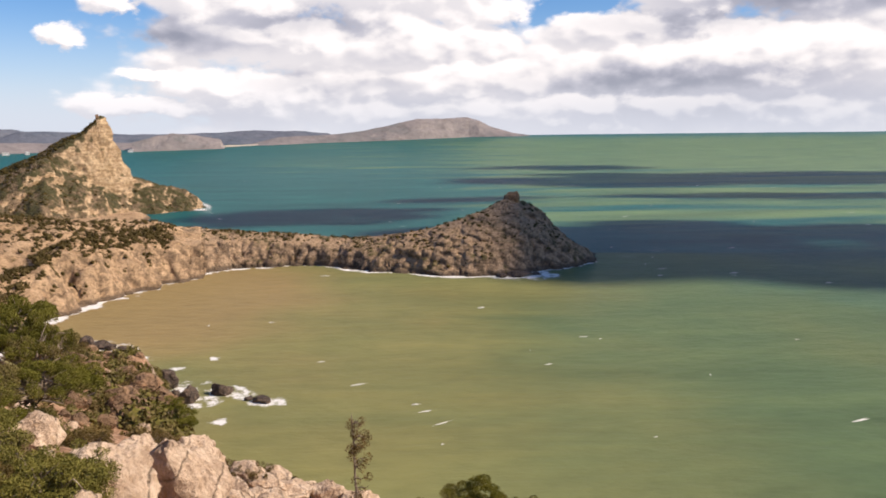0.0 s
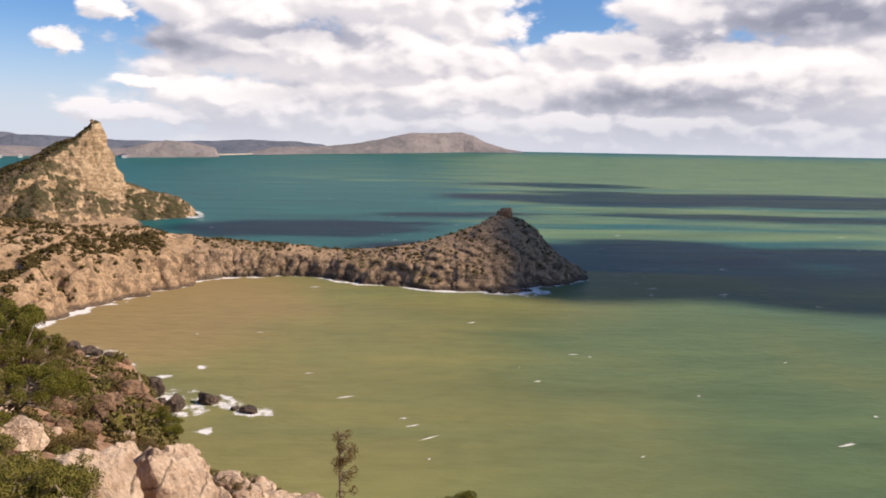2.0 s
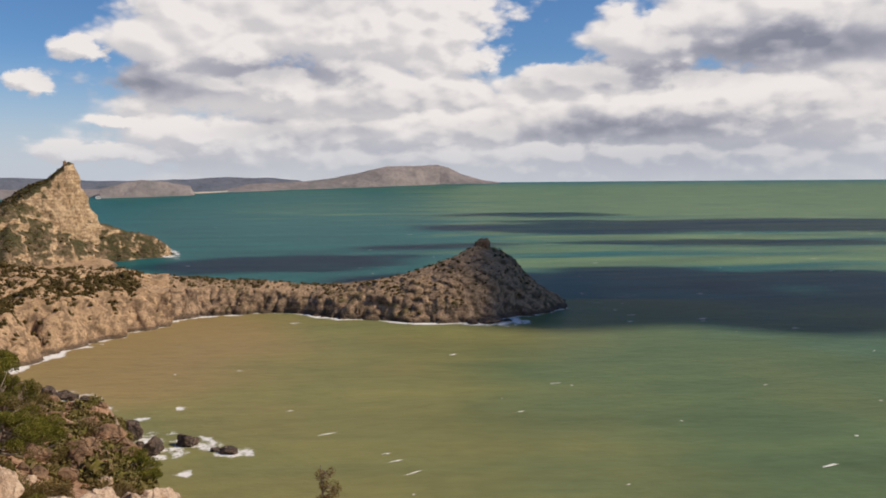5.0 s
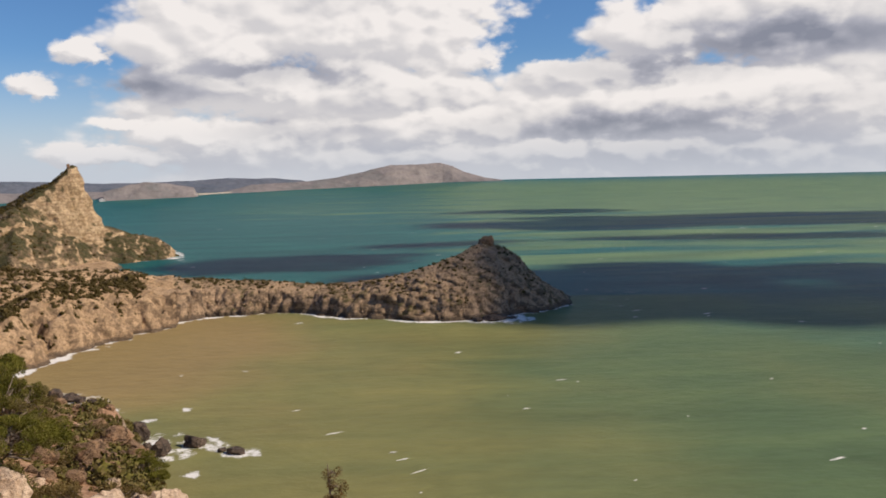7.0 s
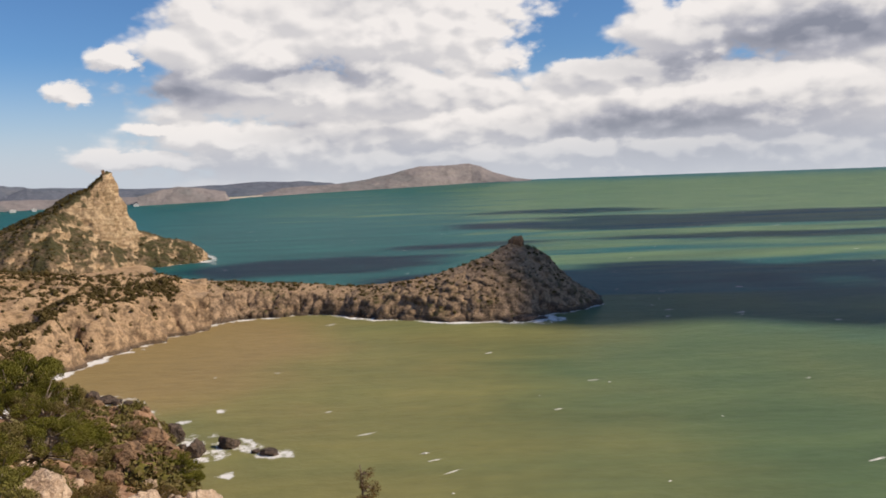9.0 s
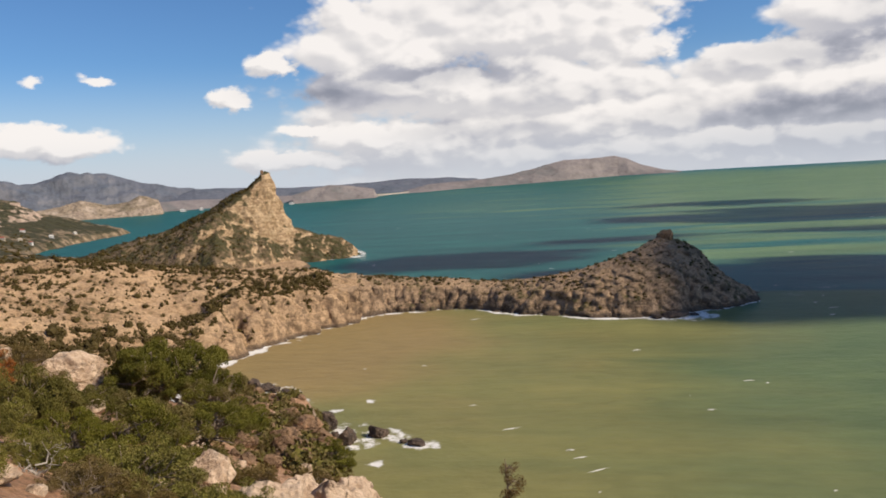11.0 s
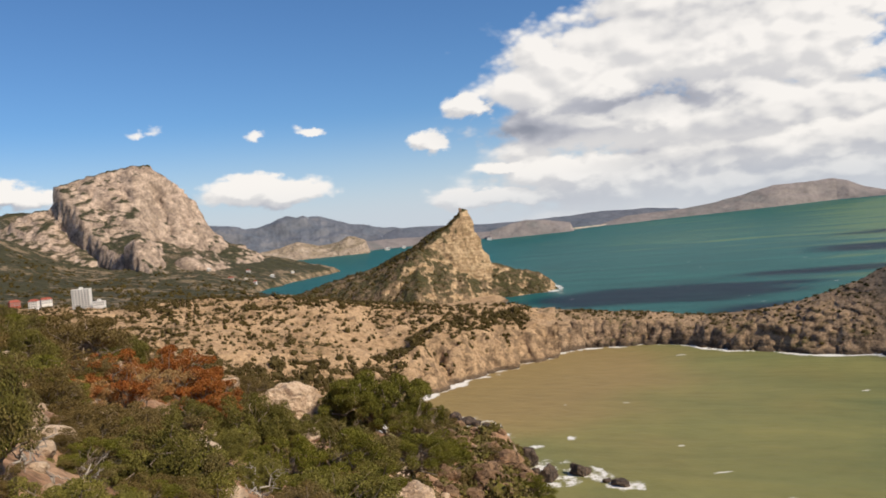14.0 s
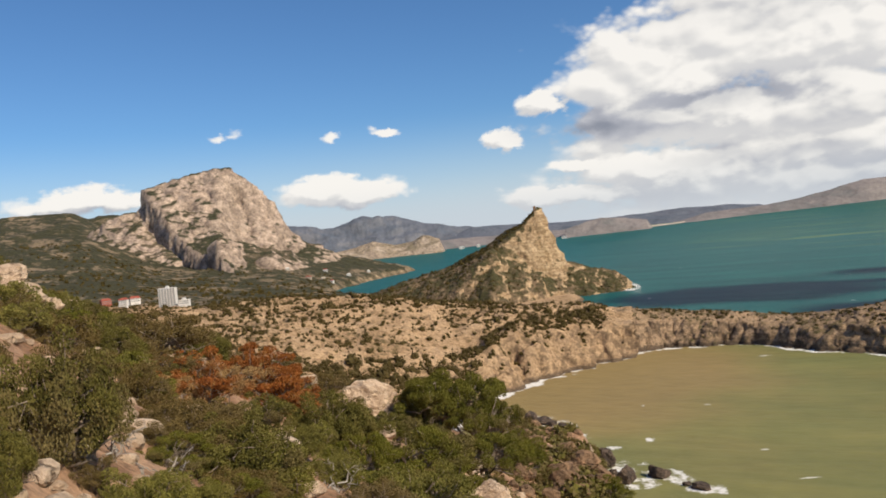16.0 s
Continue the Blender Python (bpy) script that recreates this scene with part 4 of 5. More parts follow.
def sprays(r, centres, radii, count, length, width, up, flat=1.0):
    """Many small pointed leaves on the outside of a set of lumps."""
    w_ = radii ** 2 / (radii ** 2).sum()
    k = r.choice(len(radii), count, p=w_)
    d = r.normal(size=(count, 3))
    d /= np.linalg.norm(d, axis=1)[:, None]
    p = centres[k] + d * np.array([1, 1, flat]) * (radii[k] * (0.55 + 0.5 * np.sqrt(r.uniform(0, 1, count))))[:, None]
    way = d * 0.45 + r.normal(size=(count, 3)) * 0.6 + np.array([0, 0, up])
    way /= np.linalg.norm(way, axis=1)[:, None]
    side = np.cross(way, d + r.normal(size=(count, 3)) * 0.35)
    side /= np.linalg.norm(side, axis=1)[:, None] + 1e-9
    ln, wd = (length * r.uniform(0.6, 1.3, count))[:, None], (width * r.uniform(0.7, 1.3, count))[:, None]
    v = np.stack([p, p + way * ln * 0.5 + side * wd, p + way * ln, p + way * ln * 0.5 - side * wd], 1).reshape(-1, 3)
    return v, np.arange(count * 4).reshape(-1, 4)


def bush(kind, seed, share=1.0, grow=1.0):
    """A bush two units wide and about one unit high on its foot: stems and a crown of leaves."""
    r = np.random.default_rng(seed)
    count = {"juniper": 30000, "olive": 18000, "light": 32000, "green": 30000, "pine": 26000, "red": 16000}[kind]
    length, width, up = {"juniper": (0.052, 0.012, 0.4), "olive": (0.048, 0.013, 0.2), "light": (0.055, 0.011, 0.7), "green": (0.065, 0.007, 0.4), "pine": (0.058, 0.007, 0.4), "red": (0.050, 0.014, 0.1)}[kind]
    count, length, width = int(count * share * 1.4), length * grow * 0.62, width * grow * 0.72
    m = {"juniper": 110, "olive": 90, "light": 130, "green": 80, "pine": 64, "red": 70}[kind]
    a, q = r.uniform(0, 2 * np.pi, m), np.sqrt(r.uniform(0, 1, m)) * (0.86 + 0.10 * np.sin(3 * r.uniform(0, 6.28)))
    if kind == "pine":
        z, rad = 0.72 + 0.22 * (1 - q ** 2) + r.uniform(-0.09, 0.07, m), r.uniform(0.08, 0.15, m)
    else:
        z, rad = r.uniform(0.12, 1.0, m) * (0.80 * np.sqrt(np.clip(1.05 - q ** 2, 0, 1))) * r.uniform(0.75, 1.15, m), r.uniform(0.075, 0.17, m)
    c = np.stack([np.cos(a) * q, np.sin(a) * q, z], -1)
    flat = 0.5 if kind in ("pine", "green", "red") else 0.75
    root = new({"pine": "pine_tree", "green": "pine_bush", "red": "red_bush"}.get(kind, "bush"))
    stems = []
    foot = np.array([0, 0, -0.08])
    if kind == "pine":
        top = np.array([r.uniform(-0.1, 0.1), r.uniform(-0.1, 0.1), 0.5])
        stems.append(limb(foot, top, 0.045, 0.03, r, 0.06))
        foot = top
    for i in range(0, m):
        stems.append(limb(foot, c[i], 0.022, 0.005, r, 0.10))
    part("trunk", mesh_of("trunk", *gather(stems), mat_bark, True), root)
    v, f = sprays(r, c, rad, count, length, width, up, flat)
    part("crown", mesh_of("crown", v, f, mat_leaf[kind]), root)
    return root


LABELS = {"juniper": "dense dark green juniper bush on the stony slope", "olive": "drab olive scrub bush among stones", "light": "yellow-green feathery juniper bush on the slope",
          "green": "bright green young pine on the hillside", "pine": "old umbrella-shaped pine with bare grey limbs", "red": "rust-red autumn bush on the hillside"}
MODELS = {k: [bush(k, 40 + 7 * i + s) for s in range(2)] for i, k in enumerate(LABELS)}
SMALL = {k: bush(k, 400 + i, 0.25, 1.8) for i, k in enumerate(LABELS)}
first_use = {k: [True, True] for k in LABELS}
# kind, bearing and height of the foot, width and height in degrees
BUSHES = (
    ("juniper", 56.8, -11.3, 9.7, 8.1), ("juniper", 60.6, -12.9, 5.7, 4.9), ("juniper", 53.1, -6.2, 4.5, 3.0), ("olive", 50.3, -6.0, 8.1, 3.2), ("juniper", 47.4, -7.0, 4.5, 2.4), ("red", 47.4, -9.6, 6.8, 4.0),
    ("red", 42.3, -11.2, 5.6, 3.4), ("red", 44.0, -9.4, 6.5, 3.8), ("red", 50.2, -9.8, 4.6, 2.6), ("olive", 43.0, -8.6, 4.9, 2.0), ("juniper", 45.7, -15.9, 9.6, 5.6), ("juniper", 38.9, -14.3, 6.1, 5.0), ("juniper", 41.6, -14.3, 4.5, 2.6),
    ("pine", 30.1, -15.3, 7.7, 5.3), ("green", 33.9, -16.8, 9.7, 4.9), ("pine", 27.8, -16.6, 5.7, 4.5), ("light", 34.2, -19.4, 10.5, 4.0), ("light", 52.0, -17.0, 8.1, 4.0), ("olive", 54.7, -13.9, 3.6, 2.4),
    ("olive", 39.3, -10.0, 3.6, 1.8), ("green", 42.5, -7.3, 5.3, 1.6), ("juniper", 57.2, -3.9, 4.5, 2.4), ("olive", 58.3, -2.7, 3.2, 2.0), ("juniper", 55.0, -3.3, 3.6, 1.6), ("olive", 49.7, -7.6, 4.9, 2.0),
    ("juniper", 36.8, -13.6, 4.5, 2.0), ("olive", 40.3, -8.5, 3.2, 1.6), ("light", 49.1, -17.4, 6.5, 3.2), ("olive", 57.5, -7.5, 3.6, 1.6), ("juniper", 34.4, -12.7, 3.4, 1.5), ("green", 37.1, -16.1, 6.1, 3.6),
    ("light", 28.0, -23.3, 10.5, 4.5), ("olive", 27.0, -14.2, 3.6, 1.7), ("green", 27.0, -16.5, 6.5, 3.4), ("pine", 28.2, -18.4, 6.5, 4.0), ("green", 20.1, -19.5, 4.5, 2.2), ("olive", 13.7, -22.3, 2.4, 1.5),
    ("olive", 10.2, -23.3, 2.4, 1.3), ("olive", 14.0, -24.2, 2.2, 2.0), ("olive", 16.4, -24.0, 2.0, 2.0), ("olive", 22.5, -16.4, 2.4, 1.2), ("olive", 23.4, -18.3, 2.8, 1.6),
    ("olive", 13.8, -22.6, 2.0, 1.5), ("juniper", 12.4, -22.9, 1.6, 1.2), ("juniper", 10.1, -23.3, 1.9, 1.1), ("olive", 14.9, -23.9, 2.2, 1.6), ("olive", 16.3, -22.9, 2.0, 1.3), ("olive", 11.9, -24.4, 1.8, 1.3),
    ("olive", 47.6, -11.7, 6.0, 2.5), ("juniper", 44.0, -12.0, 5.2, 2.6), ("red", 41.7, -11.6, 4.6, 2.2), ("olive", 50.6, -10.9, 3.4, 1.6), ("olive", 37.9, -12.2, 3.6, 1.9), ("juniper", 35.0, -13.6, 4.0, 1.8),
    ("olive", 11.0, -25.1, 2.0, 1.6), ("olive", 25.6, -14.2, 2.4, 1.2), ("olive", 45.5, -7.6, 3.4, 1.5), ("olive", 51.8, -8.6, 3.0, 1.5), ("juniper", 48.8, -8.8, 3.6, 1.8), ("juniper", 33.0, -13.3, 4.6, 3.0), ("olive", 38.4, -12.4, 3.4, 1.4),
    ("juniper", 31.6, -12.6, 3.6, 1.8), ("green", 31.4, -18.0, 5.5, 3.2), ("olive", 60.5, -5.5, 4.0, 2.2), ("olive", 53.9, -8.4, 2.6, 1.3), ("olive", 51.0, -11.8, 3.0, 1.6), ("olive", 21.0, -20.6, 2.6, 1.4), ("olive", 19.0, -18.5, 2.4, 1.3),
)
for i, (kind, az, el, wd, ht) in enumerate(BUSHES):
    x, y, z, r = ground_along(az, el)
    half, tall = math.radians(wd) * r * 0.54, math.radians(ht) * r * 1.08
    m = Matrix.LocRotScale((x, y, z - 0.03 * tall), Euler((0, 0, i * 2.4)), (half, half, tall))
    s = i % 2
    if first_use[kind][s]:
        ob, first_use[kind][s] = MODELS[kind][s], False
        ob.matrix_basis = m
    else:
        ob = copy_thing(MODELS[kind][s], Matrix.Identity(4))
        ob.matrix_basis = m
    tagged(ob, LABELS[kind], "tree" if kind == "pine" else "bush", "plants on the hillside")

# a tall young pine just below the camera, of which the top shows
for az, r_, half, top in ((-2.6, 14.0, 0.85, 23.7), (-5.3, 15.0, 0.75, 24.9), (2.0, 13.0, 0.35, 25.2)):
    x, y = (float(v) for v in spot(az, r_))
    z = float(near_height(np.array([x]), np.array([y]))[0])
    tall = 126 - r_ * math.tan(radians(top)) - z
    ob = tagged(new("young_pine"), "slender young pine just below the path", "tree", "plants on the hillside")
    ob.matrix_basis = Matrix.Translation((x, y, z - 0.1))
    part("trunk", mesh_of("trunk", *limb((0, 0, 0), (0, 0, tall - half * 0.7), 0.09, 0.04, np.random.default_rng(int(r_)), 0.02), mat_bark, True), ob)
    part("crown", next(c for c in MODELS["green"][0].children if c.name.startswith("crown")).data, ob, m=Matrix.LocRotScale((0, 0, tall - half * 1.05), Euler((0, 0, az)), (half, half, half * 1.1)))

# smaller bushes that close the cover between them
filled = 0
while filled < 150:
    az, r_ = rng.uniform(24.5, 63), 14 * (118 / 14.0) ** rng.uniform(0, 1)
    x, y = (float(v) for v in spot(az, r_))
    patch = float(fbm(np.array([x]), np.array([y]), 12, 3, 251)[0])
    if patch < -0.12 or (28 < az < 38.5 and r_ < 23) or (37.5 < az < 43.5 and r_ < 25) or (az > 50 and r_ < 26) or (41 < az < 51.5 and 24 < r_ < 66) or (34.2 < az < 38.6 and 34 < r_ < 100):
        continue
    z = float(near_height(np.array([x]), np.array([y]))[0])
    kind = ("olive", "juniper", "olive", "juniper", "green", "light", "olive")[filled % 7]
    half = rng.uniform(0.7, 1.5) * (0.75 + r_ / 90)
    ob = copy_thing(SMALL[kind] if r_ > 30 else MODELS[kind][filled % 2], Matrix.Identity(4))
    ob.matrix_basis = Matrix.LocRotScale((x, y, z - 0.05), Euler((0, 0, rng.uniform(0, 6))), (half, half, half * rng.uniform(0.75, 1.15)))
    tagged(ob, LABELS[kind], "bush", "plants on the hillside")
    filled += 1

for k, ob in SMALL.items():
    az, r_ = {"juniper": (46.5, 70), "olive": (50.5, 62), "light": (38.5, 52), "green": (35.5, 74), "pine": (27.2, 88), "red": (49.0, 58)}[k]
    x, y = (float(v) for v in spot(az, r_))
    z = float(near_height(np.array([x]), np.array([y]))[0])
    ob.matrix_basis = Matrix.LocRotScale((x, y, z - 0.05), Euler((0, 0, az)), (1.9, 1.9, 1.7 if k != "pine" else 3.4))
    tagged(ob, LABELS[k], "tree" if k == "pine" else "bush", "plants on the hillside")

# a half-dead juniper that stands up against the water
r = np.random.default_rng(91)
x, y, z, dist = *spot(6.5, 18.0), 0, 18.0
x, y = float(x), float(y)
z = float(near_height(np.array([x]), np.array([y]))[0])
snag = tagged(new("dead_tree"), "thin half-dead juniper with sparse rusty twigs", "tree")
snag.matrix_world = Matrix.Translation((x, y, z - 0.1))
tall = 126 - 18 * math.tan(radians(19.6)) - z
stems, tips = [limb((0, 0, 0), (-0.15, 0.05, tall), 0.075, 0.012, r, 0.012, 12)], []
for i in range(70):
    h = tall * r.uniform(0.45, 0.98)
    a, ln = r.uniform(0, 6.28), r.uniform(0.12, 0.42) * (1.25 - h / tall * 0.8)
    end = np.array([math.cos(a) * ln, math.sin(a) * ln, h + ln * r.uniform(0.2, 0.9)])
    stems.append(limb((-0.15 * h / tall, 0.05 * h / tall, h), end, 0.016, 0.005, r, 0.10, 5))
    if i % 3:
        tips.append(end)
part("trunk", mesh_of("trunk", *gather(stems), mat_bark, True), snag)
part("crown", mesh_of("crown", *sprays(r, np.array(tips), np.full(len(tips), 0.10), 3400, 0.05, 0.012, 0.3), mat_leaf["snag"]), snag)

# bleached dead branches
for az, el, size in ((38.9, -17.0, 1.35), (53.6, -12.3, 0.8), (50.8, -15.2, 0.7)):
    x, y, z, dist = ground_along(az, el)
    stems = []
    for i in range(5):
        a = i * 1.25 + az
        end = np.array([math.cos(a) * 0.7, math.sin(a) * 0.7, r.uniform(0.35, 0.9)]) * size
        stems.append(limb((0, 0, 0), end, 0.032 * size, 0.007, r, 0.07, 9))
        for k in range(3):
            p = end * r.uniform(0.45, 0.9)
            stems.append(limb(p, p + r.normal(size=3) * 0.22 * size, 0.012, 0.004, r, 0.1, 5))
    ob = tagged(new("dead_branch", mesh_of("dead_branch", *gather(stems), mat_dead, True)), "bleached bare dead branches on the ground", "branch", "dead branches")
    ob.matrix_world = Matrix.Translation((x, y, z - 0.05))

# ------------------------------------------------------------------ scrub on the farther slopes
def tuft(seed, lumps, level, quads):
    """A small round shrub one unit in radius."""
    r = np.random.default_rng(seed)
    tri, cen, rad = [], [], []
    for i in range(lumps):
        c, s = np.array([r.uniform(-0.45, 0.45), r.uniform(-0.45, 0.45), r.uniform(0.2, 0.55)]), r.uniform(0.42, 0.68)
        tri.append((lumpy(BALL[level][0], 0.5, 0.35, seed + i) * 0.82 * s * np.array([1, 1, 0.85]) + c, BALL[level][1]))
        cen.append(c), rad.append(s)
    v, f = gather(tri)
    v2, f2 = sprays(r, np.array(cen), np.array(rad), quads, 0.30, 0.10, 0.4)
    f2 = np.vstack([f2[:, :3], f2[:, [0, 2, 3]]])
    return gather([(v, f), (v2, f2)])


def scrub(name, x, y, z, size, mat, label, lumps=2, level=2, quads=34, tall=0.8):
    """All the shrubs of one slope."""
    models = [tuft(700 + i, lumps, level, quads) for i in range(6)]
    pieces = []
    for i in range(len(x)):
        v, f = models[i % 6]
        a, s = rng.uniform(0, 6.28), size[i]
        ca, sa = math.cos(a) * s, math.sin(a) * s
        p = np.stack([v[:, 0] * ca - v[:, 1] * sa + x[i], v[:, 0] * sa + v[:, 1] * ca + y[i], v[:, 2] * s * tall * rng.uniform(0.8, 1.25) + z[i] - 0.25 * s], -1)
        pieces.append((p, f))
    return tagged(new(name, mesh_of(name, *gather(pieces), mat)), label, "shrubs", kind="stuff")


mat_scrub = leaf_mat("scrub_leaf", (0.036, 0.028, 0.009), (0.070, 0.052, 0.015), (0.132, 0.094, 0.032))

# on the slope over the beach
az, r_ = rng.uniform(18.5, 54, 26000), 500 + 350 * np.sqrt(rng.uniform(0, 1, 26000))
x, y = spot(az, r_)
z = mid_height(x, y)
rc = np.interp(az, (18, 25, 33, 41, 48, 60), (812, 800, 780, 800, 850, 880))
woods = sstep(-0.2, 0.4, fbm(x, y, 90, 4, 201)) * 0.34 + 0.13 + 0.14 * sstep(29, 25, az)
woods += 0.40 * sstep(36, 46, az) * sstep(-0.4, 0.3, fbm(x, y, 160, 3, 205)) + 0.26 * sstep(-35, 10, r_ - rc) * sstep(23, 29, az)
floor_ = np.interp(az, (18, 27, 30, 35, 41, 48, 60), (0, 0, 6, 22, 40, 56, 82))
woods += 0.65 * sstep(15, 5, z - floor_) * sstep(27.5, 30, az)
ok = (z > 4) & (rng.uniform(0, 1, 26000) < woods * sstep(60, 20, r_ - rc))
x, y, z = x[ok], y[ok], z[ok]
many = len(x) // 2
ca, cr = rng.uniform(19, 29, 1500), rng.uniform(0, 75, 1500)
cr = np.interp(ca, (18, 20, 23, 25, 27, 30), (735, 705, 672, 643, 612, 560)) + cr
cx, cy = spot(ca, cr)
cz = mid_height(cx, cy)
ok = (cz > 5) & (fbm(cx, cy, 30, 3, 203) > -0.05)
scrub("cliff_shrubs", cx[ok][:600], cy[ok][:600], cz[ok][:600], rng.gamma(4.0, 0.42, 600) + 0.9, mat_scrub, "dark shrubs clinging to the cliff above the beach", 2, 1, 30, 1.1)
ga, gr = rng.uniform(28, 43, 1200), rng.uniform(0, 60, 1200)
gr = np.interp(ga, (27, 30, 35, 41, 48), (612, 560, 520, 480, 450)) + gr + 10
gx_, gy_ = spot(ga, gr)
scrub("gully_trees", gx_[:420], gy_[:420], mid_height(gx_, gy_)[:420], rng.gamma(5.0, 0.45, 420) + 1.4, mat_scrub, "dense dark trees along the gully below the slope", 2, 1, 34, 1.2)
scrub("slope_shrubs", x[:many][:3600], y[:many][:3600], z[:many][:3600], rng.gamma(4.0, 0.42, 3600) + 0.95, mat_scrub, "dark green round shrubs dotted over the dry slope", 2, 1, 30, 1.1)
scrub("slope_tussocks", x[many:][:3400], y[many:][:3400], z[many:][:3400], rng.gamma(4.0, 0.22, 3400) + 0.6, mat_scrub, "low drab tussocks between the shrubs", 1, 1, 16)

# on the cape
x, y = rng.uniform(-400, 150, 9000), rng.uniform(640, 850, 9000)
z = cape_height(x, y)
zx = cape_height(x + 2, y) - z
zy = cape_height(x, y + 2) - z
slope_ = np.hypot(zx, zy) / 2
ok = (z > 6) & (slope_ < 1.9) & (rng.uniform(0, 1, 9000) < 0.20 + 0.50 * sstep(-0.1, 0.45, fbm(x, y, 45, 4, 211)) + 0.15 * sstep(-60, 20, x))
x, y, z = x[ok][:2300], y[ok][:2300], z[ok][:2300]
scrub("cape_shrubs", x, y, z, rng.gamma(4.5, 0.34, len(x)) + 0.7, mat_scrub, "dark shrubs on the crest and ledges of the cape", 2, 1, 30)

# on the pointed mountain
x, y = rng.uniform(-1000, -360, 9000), rng.uniform(1090, 1560, 9000)
z = koba_height(x, y)
slope_ = np.hypot(koba_height(x + 3, y) - z, koba_height(x, y + 3) - z) / 3
a = math.radians(22.78)
lat = (x - KOBA[0]) * math.cos(a) + (y - KOBA[1]) * math.sin(a)
dep = -(x - KOBA[0]) * math.sin(a) + (y - KOBA[1]) * math.cos(a)
ok = (z > 5) & (slope_ < 1.25) & (dep < 40) & (rng.uniform(0, 1, 9000) < 0.22 + 0.55 * sstep(-30, -100, lat) + 0.34 * sstep(-0.1, 0.4, fbm(x, y, 45, 4, 221)))
x, y, z = x[ok][:2600], y[ok][:2600], z[ok][:2600]
lat_b, d_b = -150 * rng.uniform(0, 1, 520) ** 1.2 - 6, rng.uniform(-6, 40, 520)
d_b = d_b * np.clip(-lat_b / 70, 0.12, 1)
bx, by = KOBA[0] + lat_b * math.cos(a) + d_b * math.sin(a), KOBA[1] + lat_b * math.sin(a) - d_b * math.cos(a)
x, y, z = np.append(x, bx), np.append(y, by), np.append(z, koba_height(bx, by))
scrub("mountain_shrubs", x, y, z, rng.gamma(5.0, 0.42, len(x)) + 0.8, mat_scrub, "dark scrub on the lower slopes of the mountain", 2, 1, 22)

# woods of the valley
az, r_ = rng.uniform(32, 66, 9000), rng.uniform(1000, 2500, 9000)
x, y = spot(az, r_)
z = np.maximum(valley_height(x, y), np.where(r_ < 1240, mid_height(x, y), -9))
inside = (x > -3000) & (x < -1250) & (y > 1250) & (y < 2700)
z[inside] = np.maximum(z[inside], sokol_height(x[inside], y[inside]))
ok = (z > 12) & (rng.uniform(0, 1, 9000) < 0.10 + 0.45 * sstep(-0.2, 0.3, fbm(x, y, 240, 4, 231)))
x, y, z = x[ok][:2200], y[ok][:2200], z[ok][:2200]
scrub("valley_woods", x, y, z, rng.gamma(6.0, 0.62, len(x)) + 1.5, mat_scrub, "dark woods of the village valley", 2, 1, 14, 0.9)

# on the near hillside below the large bushes
az, r_ = rng.uniform(4, 62, 5000), 12 * (420 / 12.0) ** rng.uniform(0, 1, 5000)
x, y = spot(az, r_)
z = near_height(x, y)
ok = (z > 5) & (rng.uniform(0, 1, 5000) < 0.12 + 0.45 * sstep(0, 0.4, fbm(x, y, 14, 4, 241))) & (r_ > 70)
x, y, z, r_ = x[ok][:1100], y[ok][:1100], z[ok][:1100], r_[ok][:1100]
scrub("hillside_scrub", x, y, z, 0.35 + rng.gamma(3.0, 0.15, len(x)) + 0.004 * r_, mat_leaf["olive"], "low drab scrub over the stony hillside", 2, 1, 110)

# brown rocks and scrub on the slope down to the water
az, r_ = rng.uniform(13, 27, 2600), 75 * (430 / 75.0) ** rng.uniform(0, 1, 2600)
x, y = spot(az, r_)
z = near_height(x, y)
ok = (z > 1.0) & (rng.uniform(0, 1, 2600) < 0.25 + 0.6 * sstep(-0.2, 0.3, fbm(x, y, 22, 3, 261)))
x, y, z, r_ = x[ok], y[ok], z[ok], r_[ok]
scrub("water_slope_scrub", x[:760], y[:760], z[:760], 0.5 + rng.gamma(3.0, 0.22, 760) + 0.003 * r_[:760], mat_leaf["juniper"], "low olive-green scrub on the slope above the water", 2, 1, 150)
shapes = []
for i in range(5):
    me = rock_mesh("rock_shape", (1, 0.85, 0.8), 520 + i, None, 3, 14, 0.15)
    v = np.empty(len(me.vertices) * 3)
    me.vertices.foreach_get("co", v)
    shapes.append((v.reshape(-1, 3), BALL[3][1]))
    bpy.data.meshes.remove(me)
pieces = []
for i in range(760, min(len(x), 1060)):
    v, f = shapes[i % 5]
    s = rng.gamma(2.0, 0.6) * (0.5 + r_[i] / 260) + 0.3
    pieces.append((v * s @ np.array(Matrix.Rotation(rng.uniform(0, 6.28), 3, "Z")) + np.array([x[i], y[i], z[i] - 0.15 * s]), f))
tagged(new("slope_rocks", mesh_of("slope_rocks", *gather(pieces), mat_brown)), "brown rocks strewn over the slope above the water", "rocks", kind="stuff")

